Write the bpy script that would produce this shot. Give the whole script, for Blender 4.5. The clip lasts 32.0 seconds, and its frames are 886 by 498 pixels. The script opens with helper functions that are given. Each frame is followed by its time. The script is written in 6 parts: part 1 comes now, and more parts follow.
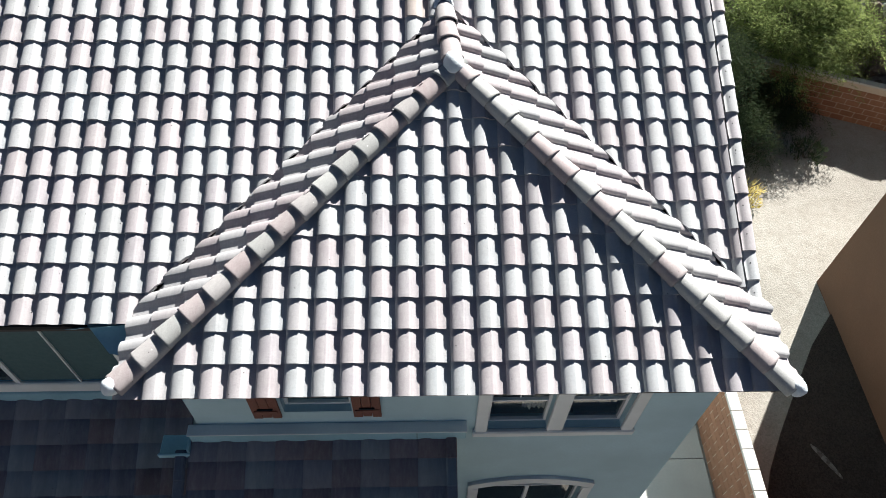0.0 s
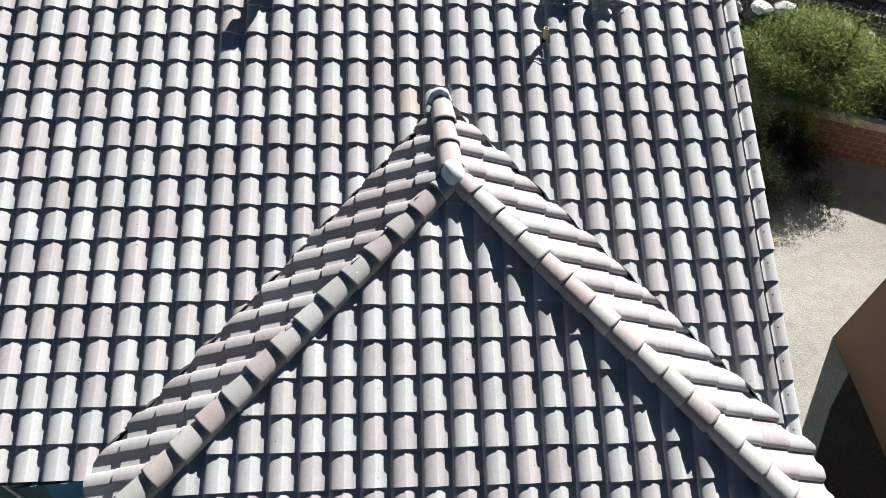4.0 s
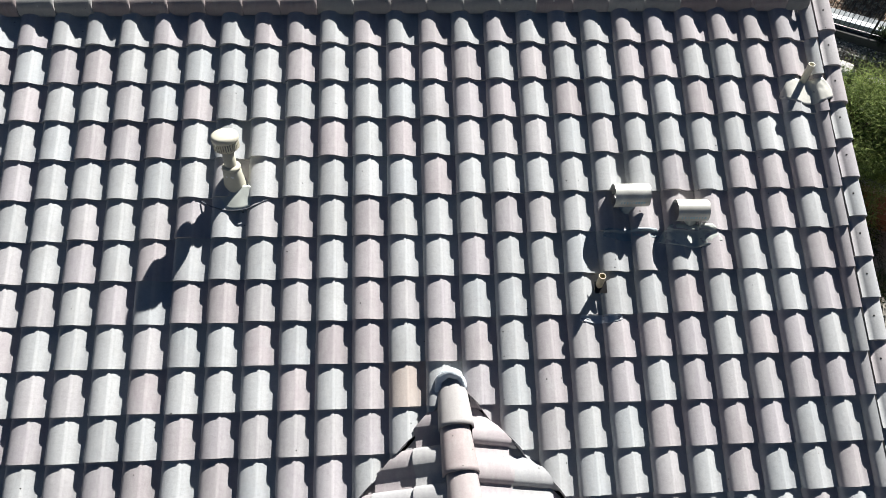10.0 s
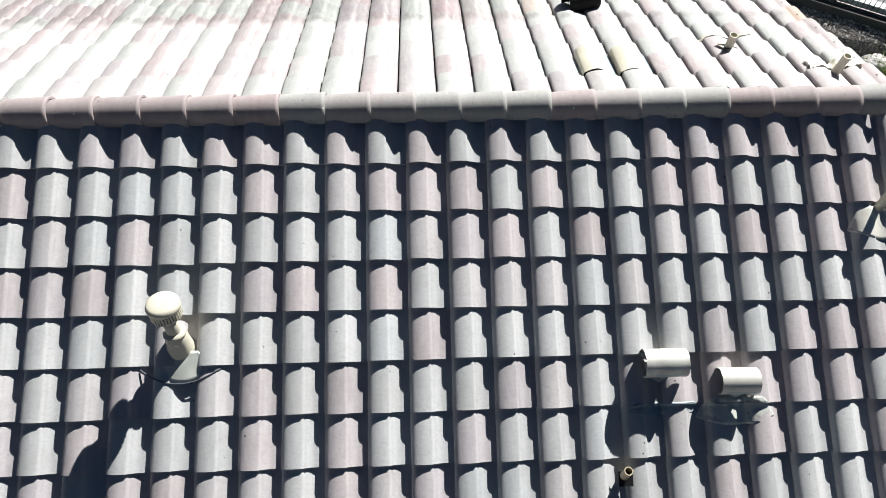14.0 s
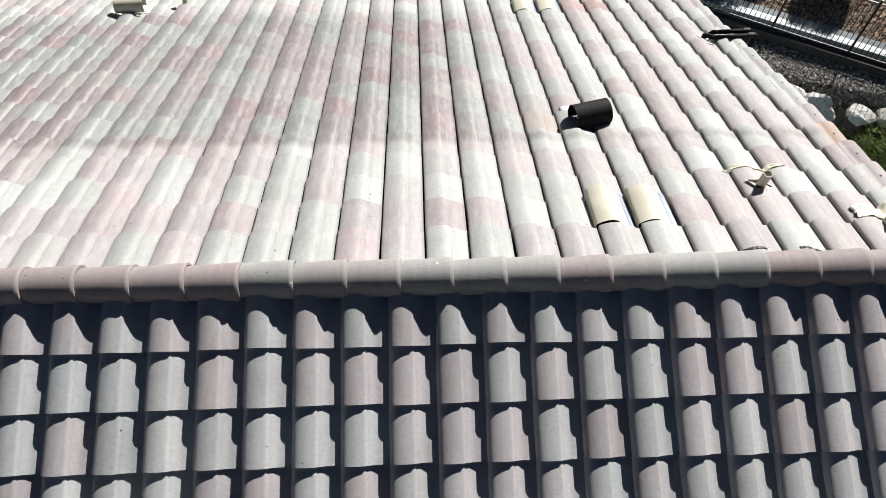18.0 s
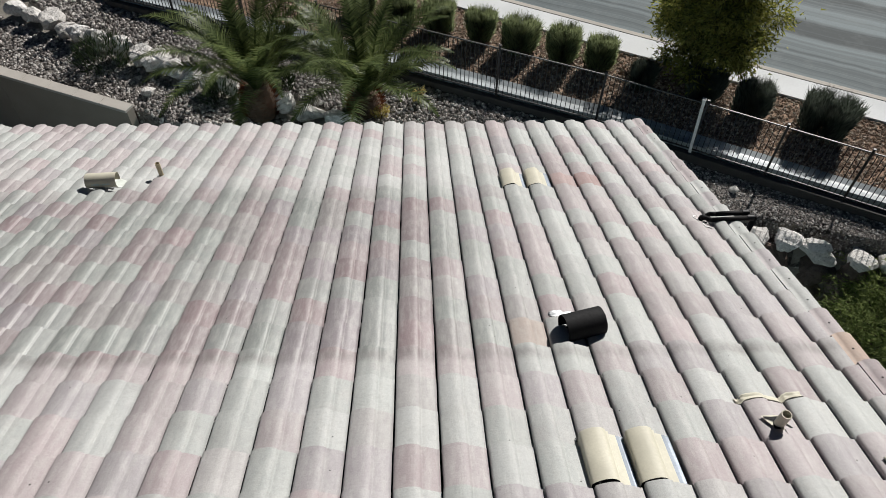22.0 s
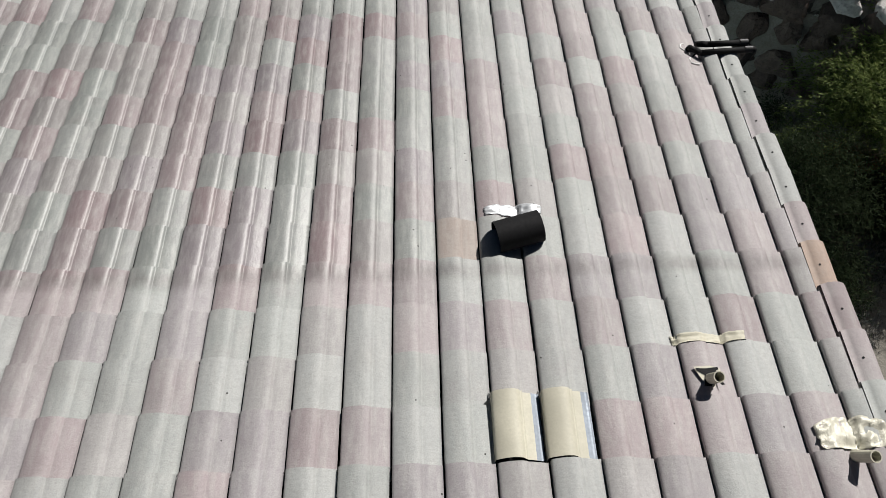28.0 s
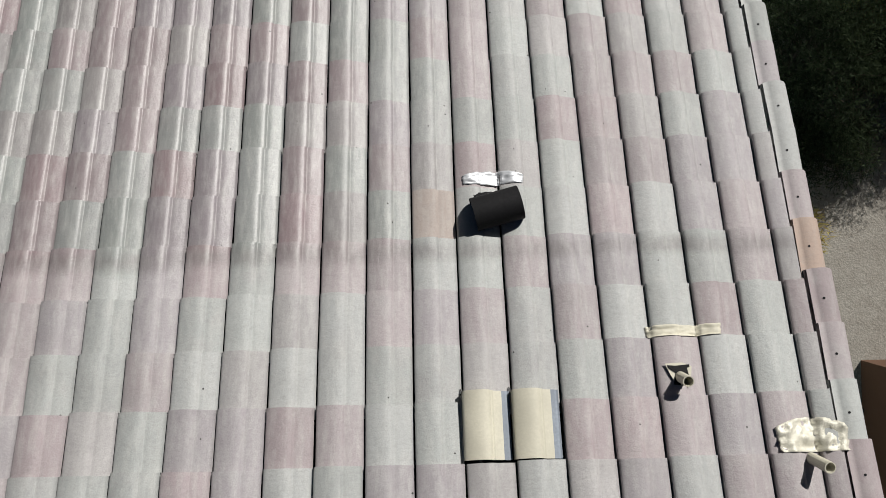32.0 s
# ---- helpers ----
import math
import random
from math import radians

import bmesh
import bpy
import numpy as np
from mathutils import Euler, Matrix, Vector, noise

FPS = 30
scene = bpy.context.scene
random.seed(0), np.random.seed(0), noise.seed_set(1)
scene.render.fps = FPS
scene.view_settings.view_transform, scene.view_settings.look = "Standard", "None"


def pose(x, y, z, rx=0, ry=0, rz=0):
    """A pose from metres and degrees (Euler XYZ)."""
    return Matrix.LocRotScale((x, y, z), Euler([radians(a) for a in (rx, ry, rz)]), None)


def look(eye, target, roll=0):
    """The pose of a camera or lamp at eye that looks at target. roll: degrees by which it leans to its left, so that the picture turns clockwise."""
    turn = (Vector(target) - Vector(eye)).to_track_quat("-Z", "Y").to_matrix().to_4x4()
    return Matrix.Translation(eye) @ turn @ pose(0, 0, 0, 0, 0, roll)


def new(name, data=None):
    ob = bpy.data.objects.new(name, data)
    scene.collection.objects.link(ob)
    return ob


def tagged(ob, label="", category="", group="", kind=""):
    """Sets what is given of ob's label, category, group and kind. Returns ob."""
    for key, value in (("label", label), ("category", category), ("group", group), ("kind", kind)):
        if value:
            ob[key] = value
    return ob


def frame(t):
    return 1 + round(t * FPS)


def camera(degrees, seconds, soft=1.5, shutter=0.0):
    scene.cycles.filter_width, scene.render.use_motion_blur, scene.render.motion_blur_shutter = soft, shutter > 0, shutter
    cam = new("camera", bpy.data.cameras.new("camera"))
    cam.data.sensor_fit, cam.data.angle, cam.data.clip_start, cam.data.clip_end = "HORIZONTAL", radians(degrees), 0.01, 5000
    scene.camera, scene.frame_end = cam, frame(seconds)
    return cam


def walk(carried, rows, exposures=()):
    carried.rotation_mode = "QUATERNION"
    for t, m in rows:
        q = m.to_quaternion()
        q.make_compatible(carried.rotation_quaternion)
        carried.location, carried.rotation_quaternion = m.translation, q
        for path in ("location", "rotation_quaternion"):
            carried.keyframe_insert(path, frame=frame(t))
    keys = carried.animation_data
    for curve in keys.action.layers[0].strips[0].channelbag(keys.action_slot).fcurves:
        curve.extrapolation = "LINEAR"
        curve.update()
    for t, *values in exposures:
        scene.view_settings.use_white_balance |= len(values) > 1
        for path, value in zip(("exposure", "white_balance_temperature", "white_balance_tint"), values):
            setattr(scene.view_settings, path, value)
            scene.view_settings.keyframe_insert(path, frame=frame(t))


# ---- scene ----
cam = camera(64.1, 32.0, 0.5)
METRES, EYE, TILT, LEAN, TURN = 13.222, 15.0, -52.976, -1.141, -1.369
ROWS = [
    (0.0, 0.0, 0.0, 0.0, 0.0, 0.0, -0.0),
    (0.5, -0.0038, 0.004, 0.0126, -0.49, 0.03, 0.65),
    (1.0, -0.0072, 0.0101, 0.0234, -0.46, 0.07, 0.66),
    (1.5, -0.0093, 0.0166, 0.0319, -0.43, 0.12, 0.66),
    (2.0, -0.0092, 0.0234, 0.0417, -0.42, 0.13, 0.67),
    (2.5, -0.0081, 0.0314, 0.054, -0.41, 0.15, 0.67),
    (4.5, -0.0009, 0.0858, 0.1251, -0.4, 0.3, 0.7),
    (5.0, 0.0013, 0.1056, 0.1467, -0.41, 0.32, 0.71),
    (5.5, 0.0034, 0.125, 0.1683, -0.37, 0.32, 0.7),
    (6.0, 0.0048, 0.1442, 0.1891, -0.36, 0.37, 0.7),
    (6.5, 0.0057, 0.1629, 0.2105, -0.36, 0.38, 0.7),
    (7.0, 0.0067, 0.1808, 0.2314, -0.37, 0.36, 0.69),
    (7.5, 0.0054, 0.1965, 0.251, -0.35, 0.38, 0.68),
    (8.0, 0.0025, 0.2102, 0.2689, -0.35, 0.35, 0.68),
    (8.5, 0.0002, 0.2234, 0.2857, -0.31, 0.21, 0.69),
    (9.0, -0.0017, 0.236, 0.3018, -0.29, 0.12, 0.68),
    (9.5, -0.0032, 0.2476, 0.317, -0.33, 0.02, 0.68),
    (10.0, -0.0049, 0.2587, 0.3306, -0.27, -1.45, 0.66),
    (10.5, -0.0062, 0.2698, 0.3445, -0.25, -3.52, 0.64),
    (11.0, -0.0065, 0.2826, 0.361, -0.18, -5.61, 0.65),
    (11.5, -0.0085, 0.2964, 0.3819, -0.22, -6.8, 0.64),
    (12.0, -0.0096, 0.3112, 0.4012, -0.23, -6.72, 0.63),
    (12.5, -0.0088, 0.3256, 0.4188, -0.19, -6.53, 0.63),
    (13.0, -0.0053, 0.3357, 0.4337, -0.19, -6.43, 0.62),
    (13.5, -0.0008, 0.3438, 0.446, -0.17, -6.46, 0.6),
    (14.0, 0.0019, 0.3509, 0.4547, -0.14, -6.36, 0.6),
    (14.5, 0.0026, 0.3574, 0.4631, -0.18, -6.33, 0.58),
    (16.5, 0.0039, 0.3913, 0.5039, -0.17, -6.32, 0.61),
    (17.0, 0.0049, 0.4016, 0.5171, -0.18, -6.32, 0.62),
    (17.5, 0.0058, 0.4105, 0.5283, -0.19, -6.03, 0.61),
    (18.0, 0.0076, 0.4191, 0.5356, -0.2, -5.48, 0.63),
    (18.5, 0.0094, 0.4248, 0.5429, -0.23, -4.96, 0.62),
    (19.0, 0.011, 0.4297, 0.5483, -0.23, -3.68, 0.63),
    (19.5, 0.0136, 0.4334, 0.5535, -0.27, -1.22, 0.59),
    (20.0, 0.0168, 0.4374, 0.5616, -0.32, 1.9, 0.55),
    (20.5, 0.0172, 0.443, 0.5696, -0.32, 3.52, 0.53),
    (21.0, 0.0158, 0.4507, 0.5804, -0.32, 3.43, 0.56),
    (21.5, 0.0176, 0.4591, 0.591, -0.3, 3.37, 0.56),
    (22.0, 0.0211, 0.4658, 0.5997, -0.28, 3.25, 0.56),
    (22.5, 0.0251, 0.4703, 0.6071, -0.27, 1.87, 0.57),
    (23.0, 0.0308, 0.4734, 0.6143, -0.17, -2.69, 0.61),
    (23.5, 0.0355, 0.4772, 0.6222, -0.07, -7.21, 0.62),
    (24.0, 0.0399, 0.4812, 0.6307, -0.03, -11.26, 0.64),
    (24.5, 0.045, 0.4857, 0.6379, 0.03, -15.14, 0.67),
    (26.5, 0.0599, 0.5162, 0.675, 0.13, -21.49, 0.72),
    (27.0, 0.0632, 0.5255, 0.6862, 0.15, -21.46, 0.73),
    (27.5, 0.0665, 0.5336, 0.6967, 0.16, -21.44, 0.72),
    (28.0, 0.0694, 0.5414, 0.7067, 0.18, -21.71, 0.72),
    (28.5, 0.0729, 0.5482, 0.7153, 0.22, -23.09, 0.73),
    (29.0, 0.0759, 0.5557, 0.7247, 0.3, -29.68, 0.81),
    (29.5, 0.078, 0.5635, 0.7342, 0.37, -35.41, 0.86),
    (30.0, 0.0799, 0.5714, 0.744, 0.43, -37.56, 0.88),
    (30.5, 0.0813, 0.5779, 0.7529, 0.45, -37.57, 0.88),
    (31.0, 0.0825, 0.5845, 0.7612, 0.45, -37.57, 0.88),
    (31.5, 0.0838, 0.5907, 0.7693, 0.48, -37.58, 0.9),
    (32.0, 0.0846, 0.5967, 0.7772, 0.51, -37.61, 0.84),
]
EXPOSURE = [(t, stops, 6240 if t < 15 else 6330, 9.5 if t < 15 else 10.5) for t, stops in ((0.0, 1.62), (2.0, 1.47), (6.0, 1.25), (10.0, 1.26), (14.5, 1.08), (17.0, 0.78), (18.5, 0.57), (20.0, 0.41), (22.0, 0.16), (24.5, 0.04), (27.0, -0.02), (32.0, -0.06))]
walk(cam, [(t, pose(0, 0, EYE, TILT, LEAN, TURN) @ pose(METRES * x, METRES * y, METRES * z, 90 + pitch, roll, yaw)) for t, x, y, z, yaw, pitch, roll in ROWS], EXPOSURE)

# ---- world, sun ----
SUN = Vector((0.462, 0.68, 0.572)).normalized()
world = bpy.data.worlds.new("world")
scene.world = world
world.use_nodes = True
wn = world.node_tree
sky = wn.nodes.new("ShaderNodeTexSky")
sky.sky_type, sky.sun_disc = "NISHITA", False
sky.sun_elevation = math.asin(SUN.z)
sky.sun_rotation = math.atan2(SUN.x, SUN.y)
sky.altitude, sky.air_density, sky.dust_density, sky.ozone_density = 700.0, 1.0, 0.2, 6.0
wn.links.new(sky.outputs[0], wn.nodes["Background"].inputs[0])
wn.nodes["Background"].inputs[1].default_value = 0.011
sun = new("sun", bpy.data.lights.new("sun", "SUN"))
sun.data.energy, sun.data.angle, sun.data.color = 5.0, radians(0.53), (1.0, 0.955, 0.885)
sun.matrix_world = look(SUN * 60, (0, 0, 0))


# ---- materials ----
class Nodes:
    """A principled material with a few shorthand nodes."""

    def __init__(self, name, rough=0.8, metal=0.0, spec=0.5):
        self.m = bpy.data.materials.new(name)
        self.m.use_nodes = True
        self.t = self.m.node_tree
        self.b = self.t.nodes["Principled BSDF"]
        self.b.inputs["Roughness"].default_value = rough
        self.b.inputs["Metallic"].default_value = metal
        self.b.inputs["Specular IOR Level"].default_value = spec

    def node(self, kind, **kw):
        n = self.t.nodes.new(kind)
        for k, v in kw.items():
            n.inputs[k.replace("_", " ")].default_value = v
        return n

    def link(self, a, b):
        self.t.links.new(a, b)

    def coords(self, which="Object"):
        return self.t.nodes.new("ShaderNodeTexCoord").outputs[which]

    def place(self):
        return self.t.nodes.new("ShaderNodeNewGeometry").outputs["Position"]

    def scaled(self, vec, s):
        n = self.t.nodes.new("ShaderNodeMapping")
        n.inputs["Scale"].default_value = s
        self.link(vec, n.inputs[0])
        return n.outputs[0]

    def noise(self, vec, scale, detail=4.0, rough=0.55, out="Fac"):
        n = self.node("ShaderNodeTexNoise", Scale=scale, Detail=detail, Roughness=rough)
        self.link(vec, n.inputs["Vector"])
        return n.outputs[out]

    def voronoi(self, vec, scale, out="Distance"):
        n = self.node("ShaderNodeTexVoronoi", Scale=scale)
        self.link(vec, n.inputs["Vector"])
        return n.outputs[out]

    def ramp(self, fac, stops):
        n = self.t.nodes.new("ShaderNodeValToRGB")
        el = n.color_ramp.elements
        while len(el) < len(stops):
            el.new(0.5)
        for e, (p, c) in zip(el, stops):
            e.position = p
            e.color = (*c, 1) if isinstance(c, tuple) else (c, c, c, 1)
        self.link(fac, n.inputs[0])
        return n.outputs[0]

    def mix(self, fac, a, b, how="MIX"):
        n = self.t.nodes.new("ShaderNodeMix")
        n.data_type, n.blend_type = "RGBA", how
        for s, v in ((n.inputs[0], fac), (n.inputs[6], a), (n.inputs[7], b)):
            if isinstance(v, (int, float)):
                s.default_value = v
            elif isinstance(v, tuple):
                s.default_value = (*v, 1)
            else:
                self.link(v, s)
        return n.outputs[2]

    def math(self, how, a, b=0.0, c=0.0):
        n = self.t.nodes.new("ShaderNodeMath")
        n.operation = how
        for s, v in zip(n.inputs, (a, b, c)):
            if isinstance(v, (int, float)):
                s.default_value = v
            else:
                self.link(v, s)
        return n.outputs[0]

    def color(self, v):
        if isinstance(v, tuple):
            self.b.inputs["Base Color"].default_value = (*v, 1)
        else:
            self.link(v, self.b.inputs["Base Color"])
        return self

    def rough(self, v):
        self.link(v, self.b.inputs["Roughness"])
        return self

    def bump(self, height, strength=0.4, dist=0.01):
        n = self.node("ShaderNodeBump", Strength=strength, Distance=dist)
        self.link(height, n.inputs["Height"])
        self.link(n.outputs[0], self.b.inputs["Normal"])
        return self


def plain(name, col, rough=0.6, metal=0.0, vary=0.15, scale=8.0, bump=0.15, dist=0.004, spec=0.5):
    """Paint, metal or plaster: one colour with mottling at two scales and fine relief."""
    n = Nodes(name, rough, metal, spec)
    p = n.place()
    big, fine = n.noise(p, scale * 0.25, 3), n.noise(p, scale * 6, 4, 0.65)
    dark = tuple(c * (1 - vary) for c in col)
    lite = tuple(min(1, c * (1 + vary * 0.6)) for c in col)
    a = n.mix(n.ramp(big, [(0.3, 0.0), (0.7, 1.0)]), dark, lite)
    n.color(n.mix(n.ramp(fine, [(0.35, 0.0), (0.75, 0.5)]), a, dark))
    n.rough(n.ramp(fine, [(0.2, max(0.02, rough - 0.1)), (0.8, min(1.0, rough + 0.1))]))
    n.bump(fine, bump, dist)
    return n.m


def tile_material(name, single, tones, wear=0.5, sheen=False, droppings=False):
    """Weathered concrete roof tile: a tint of its own for each tile, blended patches, grain and lichen specks."""
    n = Nodes(name, 0.75, 0.0, 0.6 if sheen else 0.35)
    if single:
        rnd = n.t.nodes.new("ShaderNodeObjectInfo").outputs["Random"]
    else:
        rnd = n.t.nodes.new("ShaderNodeNewGeometry").outputs["Random Per Island"]
    pos = n.place()
    own = n.ramp(rnd, tones)
    n.t.nodes[-1].color_ramp.interpolation = "CONSTANT"
    second = n.ramp(n.math("FRACT", n.math("MULTIPLY", rnd, 7.13)), tones)
    n.t.nodes[-1].color_ramp.interpolation = "CONSTANT"
    shift = n.node("ShaderNodeVectorMath")
    shift.operation = "ADD"
    n.link(pos, shift.inputs[0])
    n.link(n.math("MULTIPLY", rnd, 40.0), shift.inputs[1])
    patch = n.noise(shift.outputs[0], 5.5, 2, 0.5)
    col = n.mix(n.ramp(patch, [(0.5, 0.0), (0.75, 0.22)]), own, second)
    bright = n.math("ADD", n.math("MULTIPLY", n.math("FRACT", n.math("MULTIPLY", rnd, 31.7)), 0.2), 0.9)
    hsv = n.node("ShaderNodeHueSaturation")
    n.link(col, hsv.inputs["Color"])
    n.link(bright, hsv.inputs["Value"])
    col = hsv.outputs[0]
    if sheen:
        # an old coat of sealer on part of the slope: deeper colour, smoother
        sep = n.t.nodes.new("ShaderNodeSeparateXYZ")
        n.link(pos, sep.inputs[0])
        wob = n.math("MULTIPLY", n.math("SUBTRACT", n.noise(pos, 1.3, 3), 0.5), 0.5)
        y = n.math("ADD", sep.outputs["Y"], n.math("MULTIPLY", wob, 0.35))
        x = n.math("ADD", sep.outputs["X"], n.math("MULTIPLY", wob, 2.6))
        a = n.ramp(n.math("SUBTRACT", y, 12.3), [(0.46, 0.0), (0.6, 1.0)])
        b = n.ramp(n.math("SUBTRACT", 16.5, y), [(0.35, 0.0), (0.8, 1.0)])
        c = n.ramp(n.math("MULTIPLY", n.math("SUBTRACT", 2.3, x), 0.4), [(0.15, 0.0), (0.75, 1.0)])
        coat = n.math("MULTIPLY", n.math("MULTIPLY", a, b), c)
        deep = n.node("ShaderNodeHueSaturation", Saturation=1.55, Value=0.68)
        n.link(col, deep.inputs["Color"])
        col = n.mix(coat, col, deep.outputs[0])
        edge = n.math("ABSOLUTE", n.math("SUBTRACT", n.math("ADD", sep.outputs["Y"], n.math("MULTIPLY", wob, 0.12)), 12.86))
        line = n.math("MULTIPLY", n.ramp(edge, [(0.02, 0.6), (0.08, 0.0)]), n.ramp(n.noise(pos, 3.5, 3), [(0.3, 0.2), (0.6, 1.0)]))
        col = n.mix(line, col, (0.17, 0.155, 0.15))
        n.rough(n.math("SUBTRACT", 0.62, n.math("MULTIPLY", coat, 0.2)))
    streak = n.noise(n.scaled(pos, (9, 2.0, 2.0)), 3.0, 4, 0.6)
    col = n.mix(n.ramp(streak, [(0.42, 0.0), (0.8, wear * 0.55)]), col, (0.62, 0.62, 0.585))
    grime = n.noise(pos, 2.1, 4, 0.6)
    col = n.mix(n.ramp(grime, [(0.5, 0.0), (0.85, 0.32)]), col, (0.2, 0.185, 0.175))
    grain = n.noise(pos, 170, 4, 0.75)
    col = n.mix(n.ramp(grain, [(0.32, 0.34 if sheen or droppings else 0.2), (0.54, 0.0)]), col, (0.13, 0.12, 0.118))
    col = n.mix(n.ramp(grain, [(0.56, 0.0), (0.75, 0.2)]), col, (0.7, 0.7, 0.69))
    mid = n.noise(n.scaled(pos, (1.0, 1.6, 1.0)), 34, 4, 0.65)
    col = n.mix(n.ramp(mid, [(0.36, 0.16), (0.52, 0.0)]), col, (0.2, 0.185, 0.185))
    # dark specks of dirt and insects, a few to each tile
    cell = n.t.nodes.new("ShaderNodeTexVoronoi")
    cell.inputs["Scale"].default_value = 8.0
    n.link(pos, cell.inputs["Vector"])
    pick = n.t.nodes.new("ShaderNodeSeparateColor")
    n.link(cell.outputs["Color"], pick.inputs[0])
    spots = n.math("MULTIPLY", n.ramp(cell.outputs["Distance"], [(0.042, 1.0), (0.055, 0.0)]), n.ramp(pick.outputs[0], [(0.6, 0.0), (0.62, 1.0)]))
    col = n.mix(spots, col, (0.03, 0.027, 0.025))
    if droppings:
        white = n.math("MULTIPLY", n.ramp(cell.outputs["Distance"], [(0.05, 1.0), (0.075, 0.0)]), n.ramp(pick.outputs[1], [(0.62, 0.0), (0.64, 1.0)]))
        col = n.mix(white, col, (0.72, 0.71, 0.68))
        more = n.node("ShaderNodeTexVoronoi", Scale=13.0)
        n.link(pos, more.inputs["Vector"])
        pick2 = n.t.nodes.new("ShaderNodeSeparateColor")
        n.link(more.outputs["Color"], pick2.inputs[0])
        dots = n.math("MULTIPLY", n.ramp(more.outputs["Distance"], [(0.05, 1.0), (0.07, 0.0)]), n.ramp(pick2.outputs[0], [(0.55, 0.0), (0.57, 1.0)]))
        col = n.mix(dots, col, (0.025, 0.022, 0.02))
    n.color(col)
    crust = n.noise(n.scaled(pos, (1.6, 1.0, 1.0)), 26, 3, 0.6)
    n.bump(n.math("ADD", n.math("ADD", grain, n.math("MULTIPLY", mid, 1.8)), n.math("MULTIPLY", crust, 0.8)), 0.2, 0.0035)
    if sheen:
        n.link(n.math("SUBTRACT", 0.36, n.math("MULTIPLY", coat, 0.1)), n.t.nodes["Bump"].inputs["Strength"])
    return n.m


TONES = [(0.0, (0.418, 0.43, 0.438)), (0.24, (0.4, 0.369, 0.382)), (0.46, (0.415, 0.402, 0.412)), (0.6, (0.44, 0.45, 0.455)),
         (0.72, (0.385, 0.362, 0.381)), (0.84, (0.404, 0.423, 0.436)), (0.94, (0.39, 0.354, 0.366))]
TONES_BACK = [(0.0, (0.396, 0.414, 0.401)), (0.26, (0.378, 0.336, 0.342)), (0.46, (0.396, 0.382, 0.379)), (0.58, (0.418, 0.430, 0.421)),
              (0.74, (0.361, 0.336, 0.348)), (0.88, (0.368, 0.313, 0.320))]
# dark bluish tones: the shade on the lower roofs is put into the colour
TONES_LOW_SHADED = [(0.0, (0.115, 0.125, 0.17)), (0.3, (0.15, 0.18, 0.22)), (0.5, (0.125, 0.105, 0.135)), (0.75, (0.16, 0.165, 0.205)), (0.9, (0.13, 0.1, 0.12))]
M_TILE = tile_material("tile_single", True, TONES)
# main tile tones dimmed: the strong sun on the strips is offset in colour
M_TILE_W_DIM = tile_material("tile_wing_dimmed", True, [(k, (c[0] * 0.9, c[1] * 0.87, c[2] * 0.87)) for k, c in TONES])
M_TILE_J = tile_material("tile_joined", False, TONES)
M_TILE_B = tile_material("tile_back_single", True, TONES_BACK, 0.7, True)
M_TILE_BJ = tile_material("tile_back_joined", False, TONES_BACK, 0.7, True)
M_TILE_LOW = tile_material("tile_low_shaded", True, TONES_LOW_SHADED, 0.2)
M_OLD = tile_material("tile_clay", True, [(0.0, (0.4, 0.305, 0.25)), (0.5, (0.38, 0.285, 0.235))], 0.3)
M_PEACH = tile_material("tile_peach", True, [(0.0, (0.44, 0.38, 0.345)), (0.5, (0.43, 0.37, 0.335))], 0.5)
M_RED = tile_material("tile_red", True, [(0.0, (0.4, 0.3, 0.29)), (0.5, (0.37, 0.26, 0.25))], 0.4)
M_FELT = plain("underlay", (0.012, 0.012, 0.013), 0.9, bump=0.3)
M_MORTAR = plain("mortar", (0.7, 0.76, 0.8), 0.85, vary=0.2, bump=0.5, dist=0.01)
M_STUCCO = plain("stucco", (0.45, 0.6, 0.655), 0.95, vary=0.1, scale=5, bump=0.6, dist=0.006)
M_TRIM = plain("trim_paint", (0.74, 0.75, 0.74), 0.8, vary=0.1, bump=0.3)
M_FLASH = plain("grey_flashing", (0.33, 0.54, 0.63), 0.5, 0.2, 0.15, 4)
M_WOOD = plain("fascia_paint", (0.07, 0.055, 0.05), 0.7)
M_SHUTTER = plain("shutter_paint", (0.2, 0.075, 0.05), 0.6, vary=0.2, bump=0.4)
M_WHITE = plain("vinyl", (0.8, 0.8, 0.78), 0.35, vary=0.05)
M_GALV = plain("galvanized", (0.66, 0.68, 0.7), 0.52, 0.5, 0.2, 10)
M_ZINC = plain("worn_zinc", (0.62, 0.62, 0.57), 0.42, 0.2, 0.4, 22, 0.25, 0.004)
M_STRAP = plain("blue_grey_strap", (0.33, 0.39, 0.42), 0.6, 0.2, 0.35, 14, 0.4)
M_CREAM = plain("cream_paint", (0.58, 0.555, 0.45), 0.6, 0.0, 0.2, 10, 0.25, spec=0.4)
M_FOIL = plain("cream_foil", (0.64, 0.62, 0.52), 0.42, 0.15, 0.1, 14, 0.4, 0.01, 0.6)
M_BARE = plain("bare_metal", (0.24, 0.27, 0.31), 0.55, 0.6, 0.3, 9)
M_LEAD = plain("dark_lead", (0.1, 0.11, 0.13), 0.6, 0.3)
M_DULL = plain("dull_flashing", (0.6, 0.63, 0.58), 0.55, 0.15, 0.25, 12)
M_PALE = plain("pale_paint", (0.66, 0.65, 0.59), 0.42, 0.2, 0.25, 16)
M_TAN = plain("tan_pipe", (0.42, 0.36, 0.24), 0.55, 0.0, 0.25, 12)
